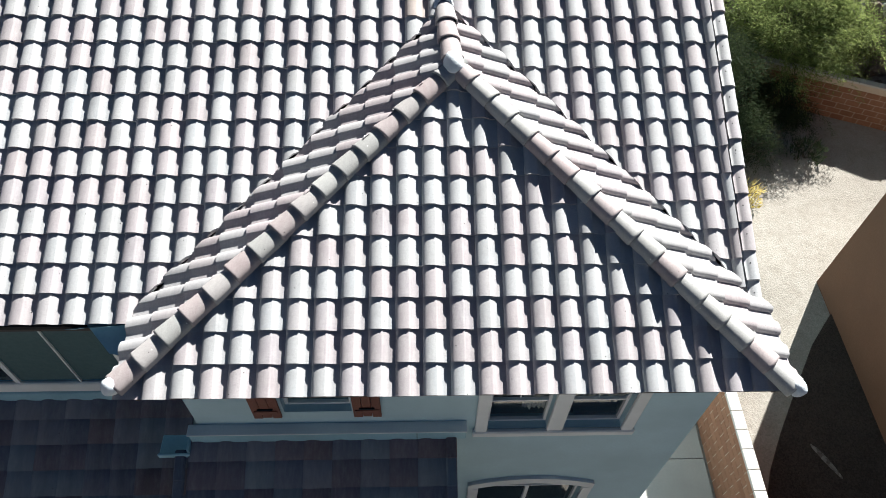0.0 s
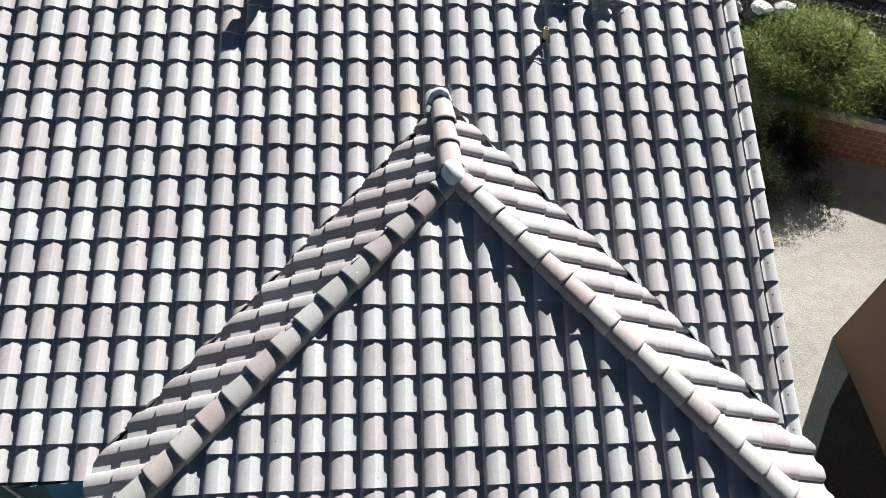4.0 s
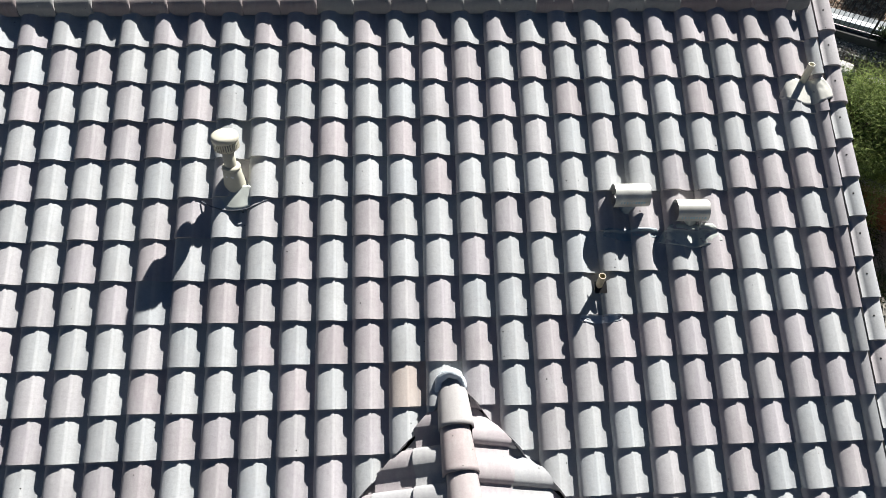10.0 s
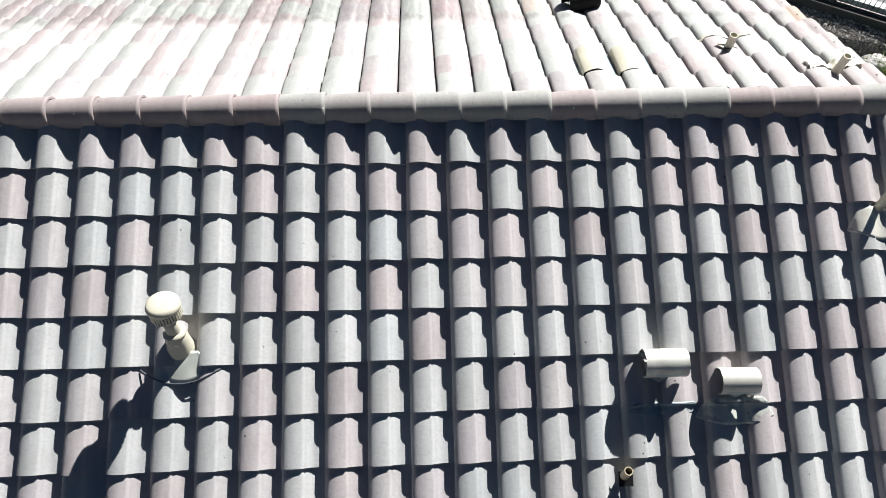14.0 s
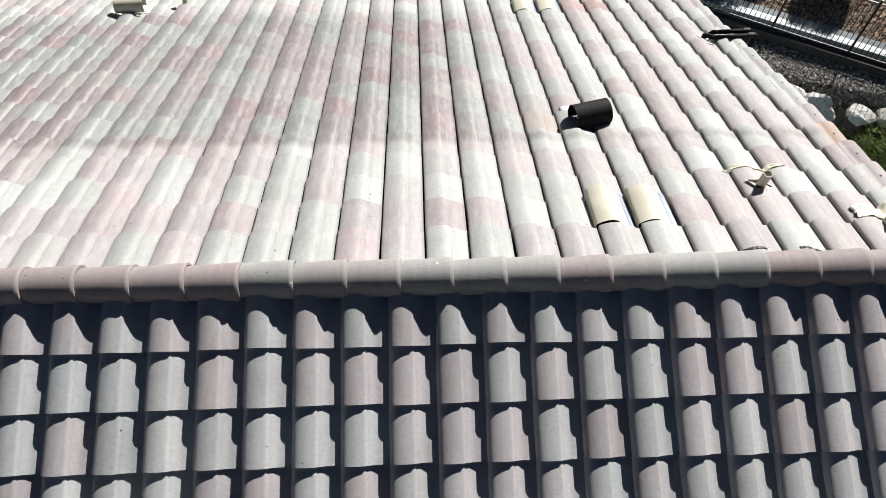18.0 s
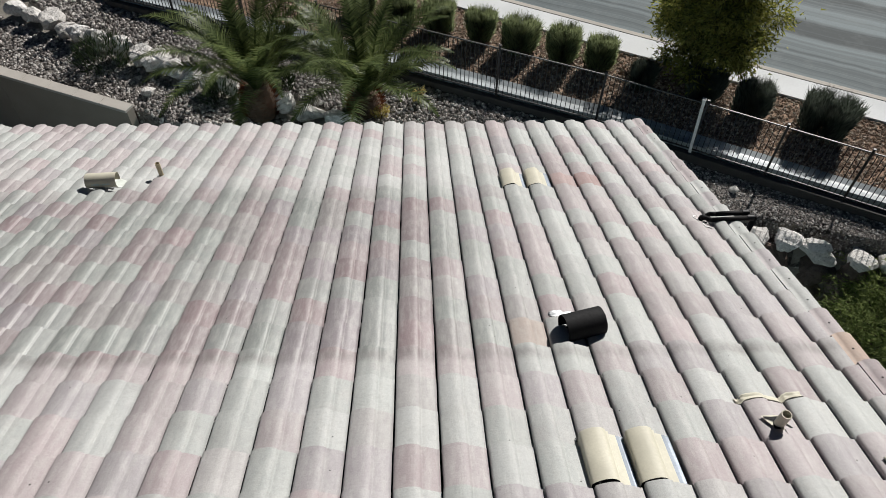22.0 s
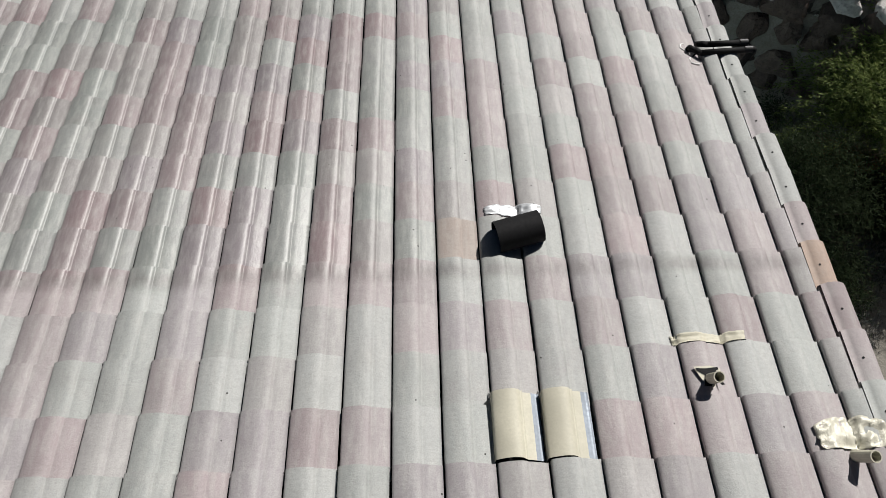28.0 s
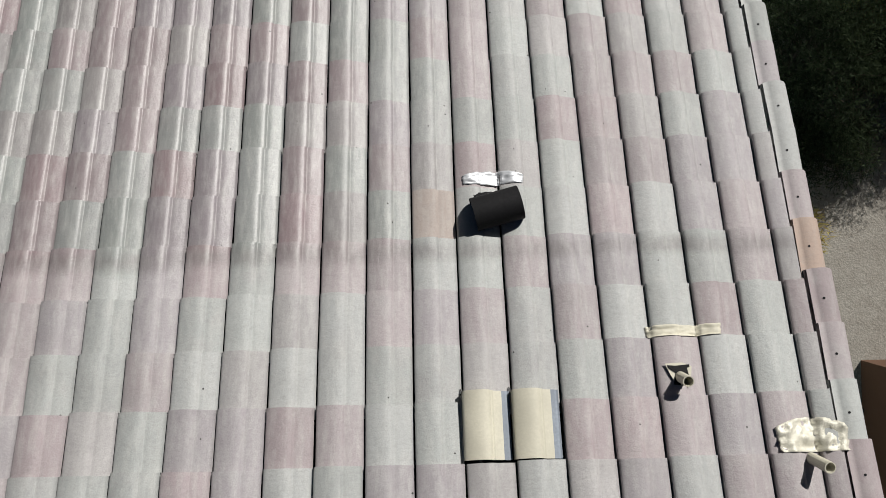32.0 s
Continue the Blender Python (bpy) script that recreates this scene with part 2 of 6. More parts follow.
M_BLACK = plain("black_paint", (0.008, 0.008, 0.009), 0.75, vary=0.3, spec=0.25)
# curb concrete darkened: shade on its near face is put into the colour
M_CURB = plain("shaded_curb", (0.05, 0.048, 0.046), 0.9, vary=0.2, scale=5, bump=0.5)
M_IRON = plain("iron_paint", (0.018, 0.018, 0.02), 0.5, 0.2, 0.3)
# lighter iron paint: the sun on the top rail is put into its colour
M_RAIL = plain("sunlit_rail_paint", (0.09, 0.09, 0.088), 0.5, 0.3, 0.2)
M_FENCEW = plain("white_post_paint", (0.78, 0.78, 0.76), 0.5, vary=0.08)
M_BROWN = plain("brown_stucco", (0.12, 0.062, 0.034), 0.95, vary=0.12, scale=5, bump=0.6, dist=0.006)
M_CONC = plain("concrete", (0.42, 0.4, 0.365), 0.9, vary=0.14, scale=3, bump=0.4)
M_PAVE = plain("pale_pavement", (0.66, 0.68, 0.69), 0.9, vary=0.12, scale=3, bump=0.4)
M_WALLCAP = plain("concrete_cap", (0.46, 0.43, 0.39), 0.9, vary=0.12, scale=6, bump=0.5)
M_TANWALL = plain("tan_stucco", (0.26, 0.23, 0.195), 0.95, vary=0.12, scale=5, bump=0.5)
M_DRYWOOD = plain("bark", (0.16, 0.11, 0.075), 0.95, vary=0.35, scale=20, bump=0.8, dist=0.01)
M_TREEWOOD = plain("tree_bark", (0.1, 0.08, 0.06), 0.95, vary=0.35, scale=20, bump=0.8, dist=0.01)


def glass_material(name, col, rough=0.06):
    n = Nodes(name, rough, 0.0, 0.8)
    n.color(col)
    return n.m


M_GLASS = glass_material("dark_window", (0.022, 0.036, 0.042))
M_CLEAR = glass_material("clear_window", (0.85, 0.9, 0.9), 0.02)
M_CLEAR.node_tree.nodes["Principled BSDF"].inputs["Transmission Weight"].default_value = 1.0
# screen colour lifted to teal in place of a sky reflection in the panes
M_SCREEN = plain("bug_screen", (0.06, 0.115, 0.125), 0.5, vary=0.1, scale=3)
M_CURTAIN = plain("curtain_cloth", (0.62, 0.56, 0.5), 0.9, vary=0.2, scale=14)


def ground_material(name, cols, scale, stones=0.0, bump=0.6, dist=0.03, blend=0.55):
    n = Nodes(name, 0.96, 0.0, 0.25)
    p = n.place()
    big = n.noise(p, 0.35, 4, 0.6)
    mid = n.noise(p, 2.6, 5, 0.65)
    col = n.mix(n.ramp(big, [(0.35, 0.0), (0.65, 1.0)]), cols[0], cols[1])
    col = n.mix(n.ramp(mid, [(0.45, 0.0), (0.8, 0.7)]), col, cols[2])
    fine = n.noise(p, scale, 4, 0.7)
    col = n.mix(n.ramp(fine, [(0.3, 0.5), (0.6, 0.0)]), col, tuple(c * 0.45 for c in cols[0]))
    if stones:
        cell = n.voronoi(p, stones, "Color")
        grey = n.node("ShaderNodeRGBToBW")
        n.link(cell, grey.inputs[0])
        col = n.mix(blend, col, n.ramp(grey.outputs[0], [(0.2, tuple(c * 0.5 for c in cols[0])), (0.8, tuple(min(1, c * 1.5) for c in cols[1]))]))
        fine = n.math("ADD", fine, n.voronoi(p, stones))
    n.color(col)
    n.bump(fine, bump, dist)
    return n.m


M_DIRT = ground_material("pale_dirt", [(0.275, 0.255, 0.22), (0.35, 0.33, 0.29), (0.2, 0.175, 0.148)], 24, 26, 0.4, 0.02, 0.1)
M_GRAVEL = ground_material("gravel_bed", [(0.12, 0.105, 0.095), (0.18, 0.165, 0.15), (0.07, 0.06, 0.05)], 30, 14)
# dark ground colour that imitates the shade by the neighbouring wall
M_DIRT_SHADE = ground_material("shaded_dirt", [(0.035, 0.028, 0.024), (0.06, 0.047, 0.039), (0.02, 0.016, 0.013)], 30, 30, 0.7, 0.02, 0.3)
M_MULCH = ground_material("bark_mulch", [(0.18, 0.115, 0.08), (0.27, 0.19, 0.135), (0.1, 0.065, 0.048)], 26, 11)


def road_material():
    """Worn asphalt: pale and dark bands along the lane, fine aggregate."""
    n = Nodes("asphalt", 0.8, 0.0, 0.3)
    p = n.place()
    across = n.node("ShaderNodeVectorMath")
    across.operation = "DOT_PRODUCT"
    n.link(p, across.inputs[0])
    across.inputs[1].default_value = (0.458, 0.889, 0.0)
    wave = n.math("ADD", across.outputs["Value"], n.math("MULTIPLY", n.noise(p, 0.35, 3), 0.5))
    line = n.node("ShaderNodeTexNoise", Scale=1.1, Detail=5.0, Roughness=0.65)
    line.noise_dimensions = "1D"
    n.link(wave, line.inputs["W"])
    col = n.mix(n.ramp(line.outputs["Fac"], [(0.36, 0.0), (0.62, 1.0)]), (0.042, 0.055, 0.06), (0.21, 0.255, 0.27))
    fine = n.noise(p, 55, 4, 0.7)
    col = n.mix(n.ramp(fine, [(0.3, 0.5), (0.6, 0.0)]), col, (0.07, 0.075, 0.075))
    col = n.mix(n.ramp(n.noise(p, 1.4, 5, 0.7), [(0.5, 0.0), (0.8, 0.4)]), col, (0.22, 0.24, 0.24))
    n.color(col)
    n.bump(fine, 0.3, 0.01)
    return n.m


M_ASPHALT = road_material()


def stone_material(name, tones, single=False):
    n = Nodes(name, 0.9, 0.0, 0.3)
    p = n.place()
    rnd = n.t.nodes.new("ShaderNodeObjectInfo").outputs["Random"] if single else n.t.nodes.new("ShaderNodeNewGeometry").outputs["Random Per Island"]
    col = n.ramp(rnd, tones)
    vein = n.noise(p, 9, 5, 0.7)
    col = n.mix(n.ramp(vein, [(0.4, 0.0), (0.75, 0.6)]), col, tuple(c * 0.5 for c in tones[0][1]))
    n.color(col)
    pit = n.noise(p, 24, 5, 0.75)
    n.color(n.mix(n.ramp(pit, [(0.34, 0.7), (0.46, 0.0)]), col, tuple(c * 0.3 for c in tones[0][1])))
    n.bump(n.math("ADD", pit, n.noise(p, 7, 4, 0.7)), 0.8, 0.05)
    return n.m


def plain_pieces(name, tones):
    """Cast blocks: a tint for each, faint blotches and pores."""
    n = Nodes(name, 0.95, 0.0, 0.25)
    p = n.place()
    col = n.ramp(n.t.nodes.new("ShaderNodeObjectInfo").outputs["Random"], tones)
    dark = tuple(c * 0.7 for c in tones[0][1])
    col = n.mix(n.ramp(n.noise(p, 5, 4, 0.6), [(0.4, 0.0), (0.8, 0.5)]), col, dark)
    fine = n.noise(p, 70, 4, 0.7)
    n.color(n.mix(n.ramp(fine, [(0.35, 0.4), (0.55, 0.0)]), col, dark))
    n.bump(fine, 0.5, 0.006)
    return n.m


M_BOULDER = stone_material("limestone", [(0.0, (0.7, 0.68, 0.65)), (0.5, (0.82, 0.8, 0.78)), (1.0, (0.64, 0.61, 0.58))], True)
# brown rock, darkened so that the wall's shade is in its colour
M_ROCK_SHADED = stone_material("shaded_brown_rock", [(0.0, (0.17, 0.125, 0.105)), (0.5, (0.24, 0.19, 0.165)), (1.0, (0.13, 0.1, 0.088))], True)
M_PEBBLE = stone_material("crushed_rock", [(0.0, (0.09, 0.08, 0.075)), (0.25, (0.4, 0.37, 0.345)), (0.5, (0.2, 0.18, 0.17)), (0.75, (0.5, 0.475, 0.45)), (1.0, (0.8, 0.77, 0.73))])
M_CHIP = stone_material("brown_rock", [(0.0, (0.16, 0.1, 0.07)), (0.3, (0.5, 0.4, 0.31)), (0.55, (0.26, 0.17, 0.12)), (0.8, (0.6, 0.5, 0.4)), (1.0, (0.72, 0.65, 0.55))])
M_BLOCK = plain_pieces("slump_block", [(0.0, (0.25, 0.118, 0.068)), (0.5, (0.29, 0.145, 0.085)), (1.0, (0.23, 0.105, 0.06))])
M_JOINT = plain("block_mortar", (0.5, 0.4, 0.3), 0.95)


def leaf_material(name, a, b, rough=0.75, through_=0.45):
    """Thin leaves: a tint for each, and some of the sun comes through."""
    n = Nodes(name, rough, 0.0, 0.15)
    rnd = n.t.nodes.new("ShaderNodeNewGeometry").outputs["Random Per Island"]
    n.color(n.ramp(rnd, [(0.0, a), (1.0, b)]))
    n.b.inputs["Subsurface Weight"].default_value = 0.0
    thin = n.t.nodes.new("ShaderNodeBsdfTranslucent")
    glow = n.node("ShaderNodeHueSaturation", Hue=0.492, Saturation=1.0, Value=1.5)
    n.link(n.b.inputs["Base Color"].links[0].from_socket, glow.inputs["Color"])
    n.link(glow.outputs[0], thin.inputs["Color"])
    both = n.node("ShaderNodeMixShader", Fac=through_)
    n.link(n.b.outputs[0], both.inputs[1])
    n.link(thin.outputs[0], both.inputs[2])
    n.link(both.outputs[0], n.t.nodes["Material Output"].inputs[0])
    return n.m


M_LEAF_M = leaf_material("leaf_olive", (0.07, 0.1, 0.03), (0.25, 0.31, 0.11), 0.55, 0.45)
M_LEAF_Y = leaf_material("leaf_yellow_green", (0.06, 0.08, 0.02), (0.36, 0.36, 0.09), 0.55)
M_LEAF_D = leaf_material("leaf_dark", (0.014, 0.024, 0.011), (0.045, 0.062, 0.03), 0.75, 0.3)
M_PALM = leaf_material("palm_leaf", (0.034, 0.054, 0.018), (0.15, 0.185, 0.07), 0.4)
M_PALM_DRY = leaf_material("palm_stub", (0.09, 0.03, 0.016), (0.2, 0.075, 0.035), 0.8, 0.1)
M_SHRUB = leaf_material("shrub_leaf", (0.036, 0.05, 0.023), (0.3, 0.35, 0.18), 0.7, 0.4)
M_SHRUB_D = leaf_material("dark_shrub_leaf", (0.022, 0.03, 0.023), (0.15, 0.175, 0.14), 0.7, 0.25)
M_STRAW = leaf_material("straw_leaf", (0.3, 0.24, 0.07), (0.45, 0.4, 0.16))


# ---- mesh helpers ----
def finish(bm, name, mat, smooth=False):
    me = bpy.data.meshes.new(name)
    bmesh.ops.recalc_face_normals(bm, faces=bm.faces)
    bm.to_mesh(me)
    bm.free()
    for m in mat if isinstance(mat, (list, tuple)) else [mat]:
        me.materials.append(m)
    if smooth:
        me.polygons.foreach_set("use_smooth", [True] * len(me.polygons))
    return me


def part(name, bm, mat, parent=None, label="", m=None, smooth=False):
    """Links a bmesh as one mesh object, under a thing or under a part."""
    ob = new(name, finish(bm, name, mat, smooth))
    if parent:
        ob.parent = parent
    if m is not None:
        ob.matrix_basis = m
    return tagged(ob, label)


def empty(name, m=None, **tags):
    ob = new(name)
    if m is not None:
        ob.matrix_basis = m
    return tagged(ob, **tags)


def box(bm, lo, hi, bevel=0.0):
    g = bmesh.ops.create_cube(bm, size=1.0)
    c, s = (Vector(lo) + Vector(hi)) / 2, Vector(hi) - Vector(lo)
    for v in g["verts"]:
        v.co = Vector((v.co.x * s.x, v.co.y * s.y, v.co.z * s.z)) + c
    if bevel:
        es = list({e for v in g["verts"] for e in v.link_edges})
        bmesh.ops.bevel(bm, geom=es, offset=bevel, segments=1, affect="EDGES")
    return bm


def cuboid(lo, hi, bevel=0.0):
    return box(bmesh.new(), lo, hi, bevel)


def tube(bm, a, b, r0, r1=None, n=12, caps=True):
    """A tapered round bar from a to b."""
    a, b = Vector(a), Vector(b)
    r1 = r0 if r1 is None else r1
    q = (b - a).to_track_quat("Z", "Y")
    rings = []
    for p, r in ((a, r0), (b, r1)):
        rings.append([bm.verts.new(p + q @ Vector((r * math.cos(2 * math.pi * i / n), r * math.sin(2 * math.pi * i / n), 0))) for i in range(n)])
    for i in range(n):
        bm.faces.new((rings[0][i], rings[0][(i + 1) % n], rings[1][(i + 1) % n], rings[1][i]))
    if caps:
        bm.faces.new(rings[0][::-1])
        bm.faces.new(rings[1])
    return bm


def hollow(bm, a, b, r, wall=0.006, n=16):
    """An open pipe end: outer and inner wall with a rim."""
    a, b = Vector(a), Vector(b)
    q = (b - a).to_track_quat("Z", "Y")
    rings = []
    for p, rr in ((a, r), (b, r), (b, r - wall), (a + (b - a) * 0.25, r - wall)):
        rings.append([bm.verts.new(p + q @ Vector((rr * math.cos(2 * math.pi * i / n), rr * math.sin(2 * math.pi * i / n), 0))) for i in range(n)])
    for k in range(3):
        for i in range(n):
            bm.faces.new((rings[k][i], rings[k][(i + 1) % n], rings[k + 1][(i + 1) % n], rings[k + 1][i]))
    bm.faces.new(rings[3])
    return bm


def sheet(bm, pts):
    return bm.faces.new([bm.verts.new(p) for p in pts])


def slab(pts, thick):
    """A flat polygon (top outline) given a thickness downwards."""
    bm = bmesh.new()
    top = [bm.verts.new(p) for p in pts]
    low = [bm.verts.new(Vector(p) - Vector((0, 0, thick))) for p in pts]
    bm.faces.new(top)
    bm.faces.new(low[::-1])
    for i in range(len(pts)):
        j = (i + 1) % len(pts)
        bm.faces.new((top[i], low[i], low[j], top[j]))
    return bm


# ---- roof geometry ----
PITCH = radians(22.386)
C, S, T = math.cos(PITCH), math.sin(PITCH), math.tan(PITCH)
COL, COURSE, LIP = 0.297, 0.356, 0.027
RIDGE_Y = 11.2
X_LEFT, X_RAKE = -8.15, 3.67
PROFILE = [(-0.004, 0.0), (0.0, 0.022), (0.015, 0.034), (0.04, 0.045), (0.08, 0.054), (0.13, 0.0605), (0.2, 0.0655), (0.27, 0.068), (0.34, 0.0675), (0.41, 0.0645), (0.47, 0.0605), (0.515, 0.0565),
           (0.53, 0.047), (0.57, 0.0405), (0.61, 0.032), (0.65, 0.0235), (0.69, 0.0165), (0.74, 0.011), (0.8, 0.008), (0.9, 0.006), (1.02, 0.006)]
PROFILE_BACK = [(-0.004, -0.03), (0.0, 0.037), (0.012, 0.044), (0.05, 0.0505), (0.12, 0.0585), (0.2, 0.065), (0.3, 0.0702), (0.39, 0.0718), (0.46, 0.0695), (0.52, 0.0635), (0.56, 0.056),
                (0.575, 0.0475), (0.59, 0.0455), (0.62, 0.046), (0.7, 0.04), (0.8, 0.0305), (0.88, 0.022), (0.925, 0.0165), (0.945, 0.0185), (0.96, 0.018)]


def tile_bm(length=0.43, course=COURSE, lip=LIP, back=False, span=(-1.0, 2.0), lift=0.0):
    """One S tile. x across, y up the slope from its lower edge, z off the deck. Tiles of the rear slope lie the other way round."""
    bm = bmesh.new()
    ramp = lip / course
    top, edge, low = [], [], []
    prof = [(u, h + lift) for u, h in (PROFILE_BACK if back else PROFILE) if span[0] <= u <= span[1]]
    for u, h in prof:
        x = u * COL * (-1 if back else 1)
        top.append((bm.verts.new((x, 0, h + lip)), bm.verts.new((x, length, h + lip - ramp * length))))
        edge.append(bm.verts.new((x, 0, h + lip)))
        low.append(bm.verts.new((x, 0.004, max(min(h, 0.03) - 0.012, h + lip - 0.03))))
    for i in range(len(prof) - 1):
        f = bm.faces.new((top[i][0], top[i + 1][0], top[i + 1][1], top[i][1]))
        f.smooth = abs(prof[i][1] - prof[i + 1][1]) < 0.0125
        g = bm.faces.new((low[i], low[i + 1], edge[i + 1], edge[i]))
        if back:
            f.normal_flip()
            g.normal_flip()
    return bm


def tile_mesh(name, mat, **kw):
    bm = tile_bm(**kw)
    me = bpy.data.meshes.new(name)
    bm.to_mesh(me)
    bm.free()
    me.materials.append(mat)
    return me


def frame_of(o, u, v):
    """A matrix with the slope's across and upslope directions at o."""
    u, v = Vector(u).normalized(), Vector(v).normalized()
    w = u.cross(v)
    m = Matrix((u, v, w)).transposed().to_4x4()
    m.translation = o
    return m


class Slope:
    """One tiled slope: places tiles by column and course, joins those out of reach."""

    def __init__(self, root, mat, mat_joined, course=COURSE, back=False):
        self.root, self.mat, self.matj, self.back = root, mat, mat_joined, back
        self.mesh = tile_mesh("tile", mat, course=course, back=back)
        self.src = tile_bm(course=course, back=back)
        self.far_v, self.far_f, self.course = [], [], course
        self.sv = [v.co.copy() for v in self.src.verts]
        self.src.verts.index_update()
        self.flags = [f.smooth for f in self.src.faces]
        self.sf = [[v.index for v in f.verts] for f in self.src.faces]

    def jitter(self, m):
        r = random.uniform
        return m @ Matrix.Translation((r(-0.002, 0.002), r(-0.006, 0.006), r(0, 0.003))) @ pose(0, 0, 0, r(-0.35, 0.35), r(-0.4, 0.4), r(-0.45, 0.45))

    def single(self, m, mat=None):
        ob = new("tile", self.mesh)
        ob.parent, ob.matrix_basis = self.root, self.jitter(m)
        if mat:
            ob.material_slots[0].link = "OBJECT"
            ob.material_slots[0].material = mat
        return ob

    def far(self, m):
        m = self.jitter(m)
        k = len(self.far_v)
        self.far_v += [m @ v for v in self.sv]
        self.far_f += [[k + i for i in f] for f in self.sf]

    def cut(self, m, planes):
        """A tile trimmed by planes (point, normal): what lies on the normal's side goes."""
        bm = tile_bm(course=self.course, back=self.back)
        bm.transform(self.jitter(m))
        for p, nrm in planes:
            bmesh.ops.bisect_plane(bm, geom=bm.verts[:] + bm.edges[:] + bm.faces[:], plane_co=p, plane_no=nrm, clear_outer=True)
        if not bm.faces:
            bm.free()
            return
        sawn = [e for e in bm.edges if e.is_boundary and all(min(abs((v.co - Vector(p)).dot(Vector(q).normalized())) for p, q in planes) < 1e-4 for v in e.verts)]
        for a, b in [[v.co.copy() for v in e.verts] for e in sawn]:
            drop = Vector((0, 0, 0.022))
            bm.faces.new([bm.verts.new(p) for p in (a, b, b - drop, a - drop)])
        me = bpy.data.meshes.new("tile")
        bm.to_mesh(me)
        bm.free()
        me.materials.append(self.mat)
        ob = new("tile", me)
        ob.parent = self.root

    def close(self):
        self.src.free()
        if self.far_v:
            me = bpy.data.meshes.new("tiles_beyond")
            me.from_pydata(self.far_v, [], self.far_f)
            me.materials.append(self.matj)
            flags = self.flags * (len(self.far_f) // len(self.flags))
            me.polygons.foreach_set("use_smooth", flags)
            ob = new("tiles_beyond", me)
            ob.parent = self.root
            tagged(ob, kind="stuff")

# ---- the roof slopes ----
N_F, N_B = Vector((0, -S, C)), Vector((0, S, C))


def front_at(x, k):
    """Lower edge of course k of the street-side slope."""
    return frame_of(Vector((x, 11.11 - k * COURSE * C, 10.916 - k * COURSE * S)) - N_F * 0.056, (1, 0, 0), (0, C, S))


def back_at(x, k):
    d = 0.199 + k * COURSE
    return frame_of(Vector((x, 11.11 + d * C, 10.994 - d * S)) - N_B * 0.052, (-1, 0, 0), (0, -C, S))


WX, WHALF, WY, WZ, WCOURSE = 0.41, 3.59, 3.285, 8.05, 0.356
WR = WX + WHALF


def valley_y(x):
    return 8.152 - WX - abs(x - WX)


deck = empty("roof_front_slope", label="street-side roof slope of weathered grey and pink concrete S tiles", category="roof", kind="structure")
sl = Slope(deck, M_TILE, M_TILE_J)
for j in range(-22, 18):
    for k in range(1, 22):
        x = -1.674 + j * COL
        m = front_at(x, k)
        xc, yc = x + 0.15, m.translation.y + 0.17
        if abs(xc - WX) < WHALF + 0.1 and yc < valley_y(xc) - 0.3:
            continue
        if (j, k) == (5, 10):
            sl.single(m, M_PEACH)
        elif abs(xc - WX) < WHALF + 0.1 and yc < valley_y(xc) + 0.75:
            left = xc < WX
            sl.cut(m, [(Vector((WX, 8.025 if left else 7.93, 0)), Vector((1 if left else -1, -1, 0)))])
        elif -5 <= j <= 17 and k <= 13:
            sl.single(m)
        else:
            sl.far(m)
for k in range(1, 21):
    sl.cut(front_at(-1.674 + 18 * COL, k), [(Vector((3.765, 0, 0)), Vector((1, 0, 0)))])
sl.close()

deck_b = empty("roof_back_slope", label="sunlit rear roof slope of pale green-grey and pink concrete S tiles", category="roof", kind="structure")
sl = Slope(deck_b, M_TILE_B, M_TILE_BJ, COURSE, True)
BACK_X = 1.545
BACK_COURSES = 21
VENTS = ((0, 2), (1, 2), (0, 15), (1, 15))
for i in range(-33, 8):
    for k in range(1, BACK_COURSES + 1):
        m = back_at(BACK_X + i * COL, k)
        if (i, k) in VENTS:
            continue
        if (i, k) in ((2, 15), (3, 15)):
            sl.single(m, M_RED)
        elif (i, k) == (-1, 6):
            sl.single(m, M_PEACH)
        elif i == 7:
            sl.cut(m, [(Vector((3.735, 0, 0)), Vector((1, 0, 0)))])
        elif i >= -9 and k <= 15:
            sl.single(m)
        else:
            sl.far(m)
sl.close()

wing_f = empty("roof_wing_front_slope", label="triangular hip slope of weathered grey and pink concrete S tiles", category="roof", kind="structure")
wing_r = empty("roof_wing_right_slope", label="narrow strip of pale concrete S tiles beside a hip", category="roof", kind="structure")
wing_l = empty("roof_wing_left_slope", label="narrow strip of pale concrete S tiles beside a hip and valley", category="roof", kind="structure")
HIP_R = (Vector((WR, WY, 0)), Vector((1, 1, 0)))
LEFT_A = Vector((WX - WHALF - 0.06, WY + 0.1, 0))
HIP_L = (LEFT_A, Vector((LEFT_A.y - WY - WHALF, WX - LEFT_A.x, 0)).normalized())
sl = Slope(wing_f, M_TILE, M_TILE_J, WCOURSE)
nf = Vector((0, -S, C))
for j in range(-10, 15):
    for k in range(0, 12):
        x = -0.585 + j * 0.2975
        d = k * WCOURSE
        m = frame_of(Vector((x, WY + d * C, WZ + d * S)) - nf * 0.056, (1, 0, 0), (0, C, S))
        y = m.translation.y
        room = WHALF - (y - WY)
        lo, hi = x - WX, x + 0.3 - WX
        if lo > room or hi < -room:
            continue
        if max(abs(lo), abs(hi)) < room - 0.42:
            sl.single(m)
        else:
            sl.cut(m, [HIP_R, HIP_L])
sl.close()
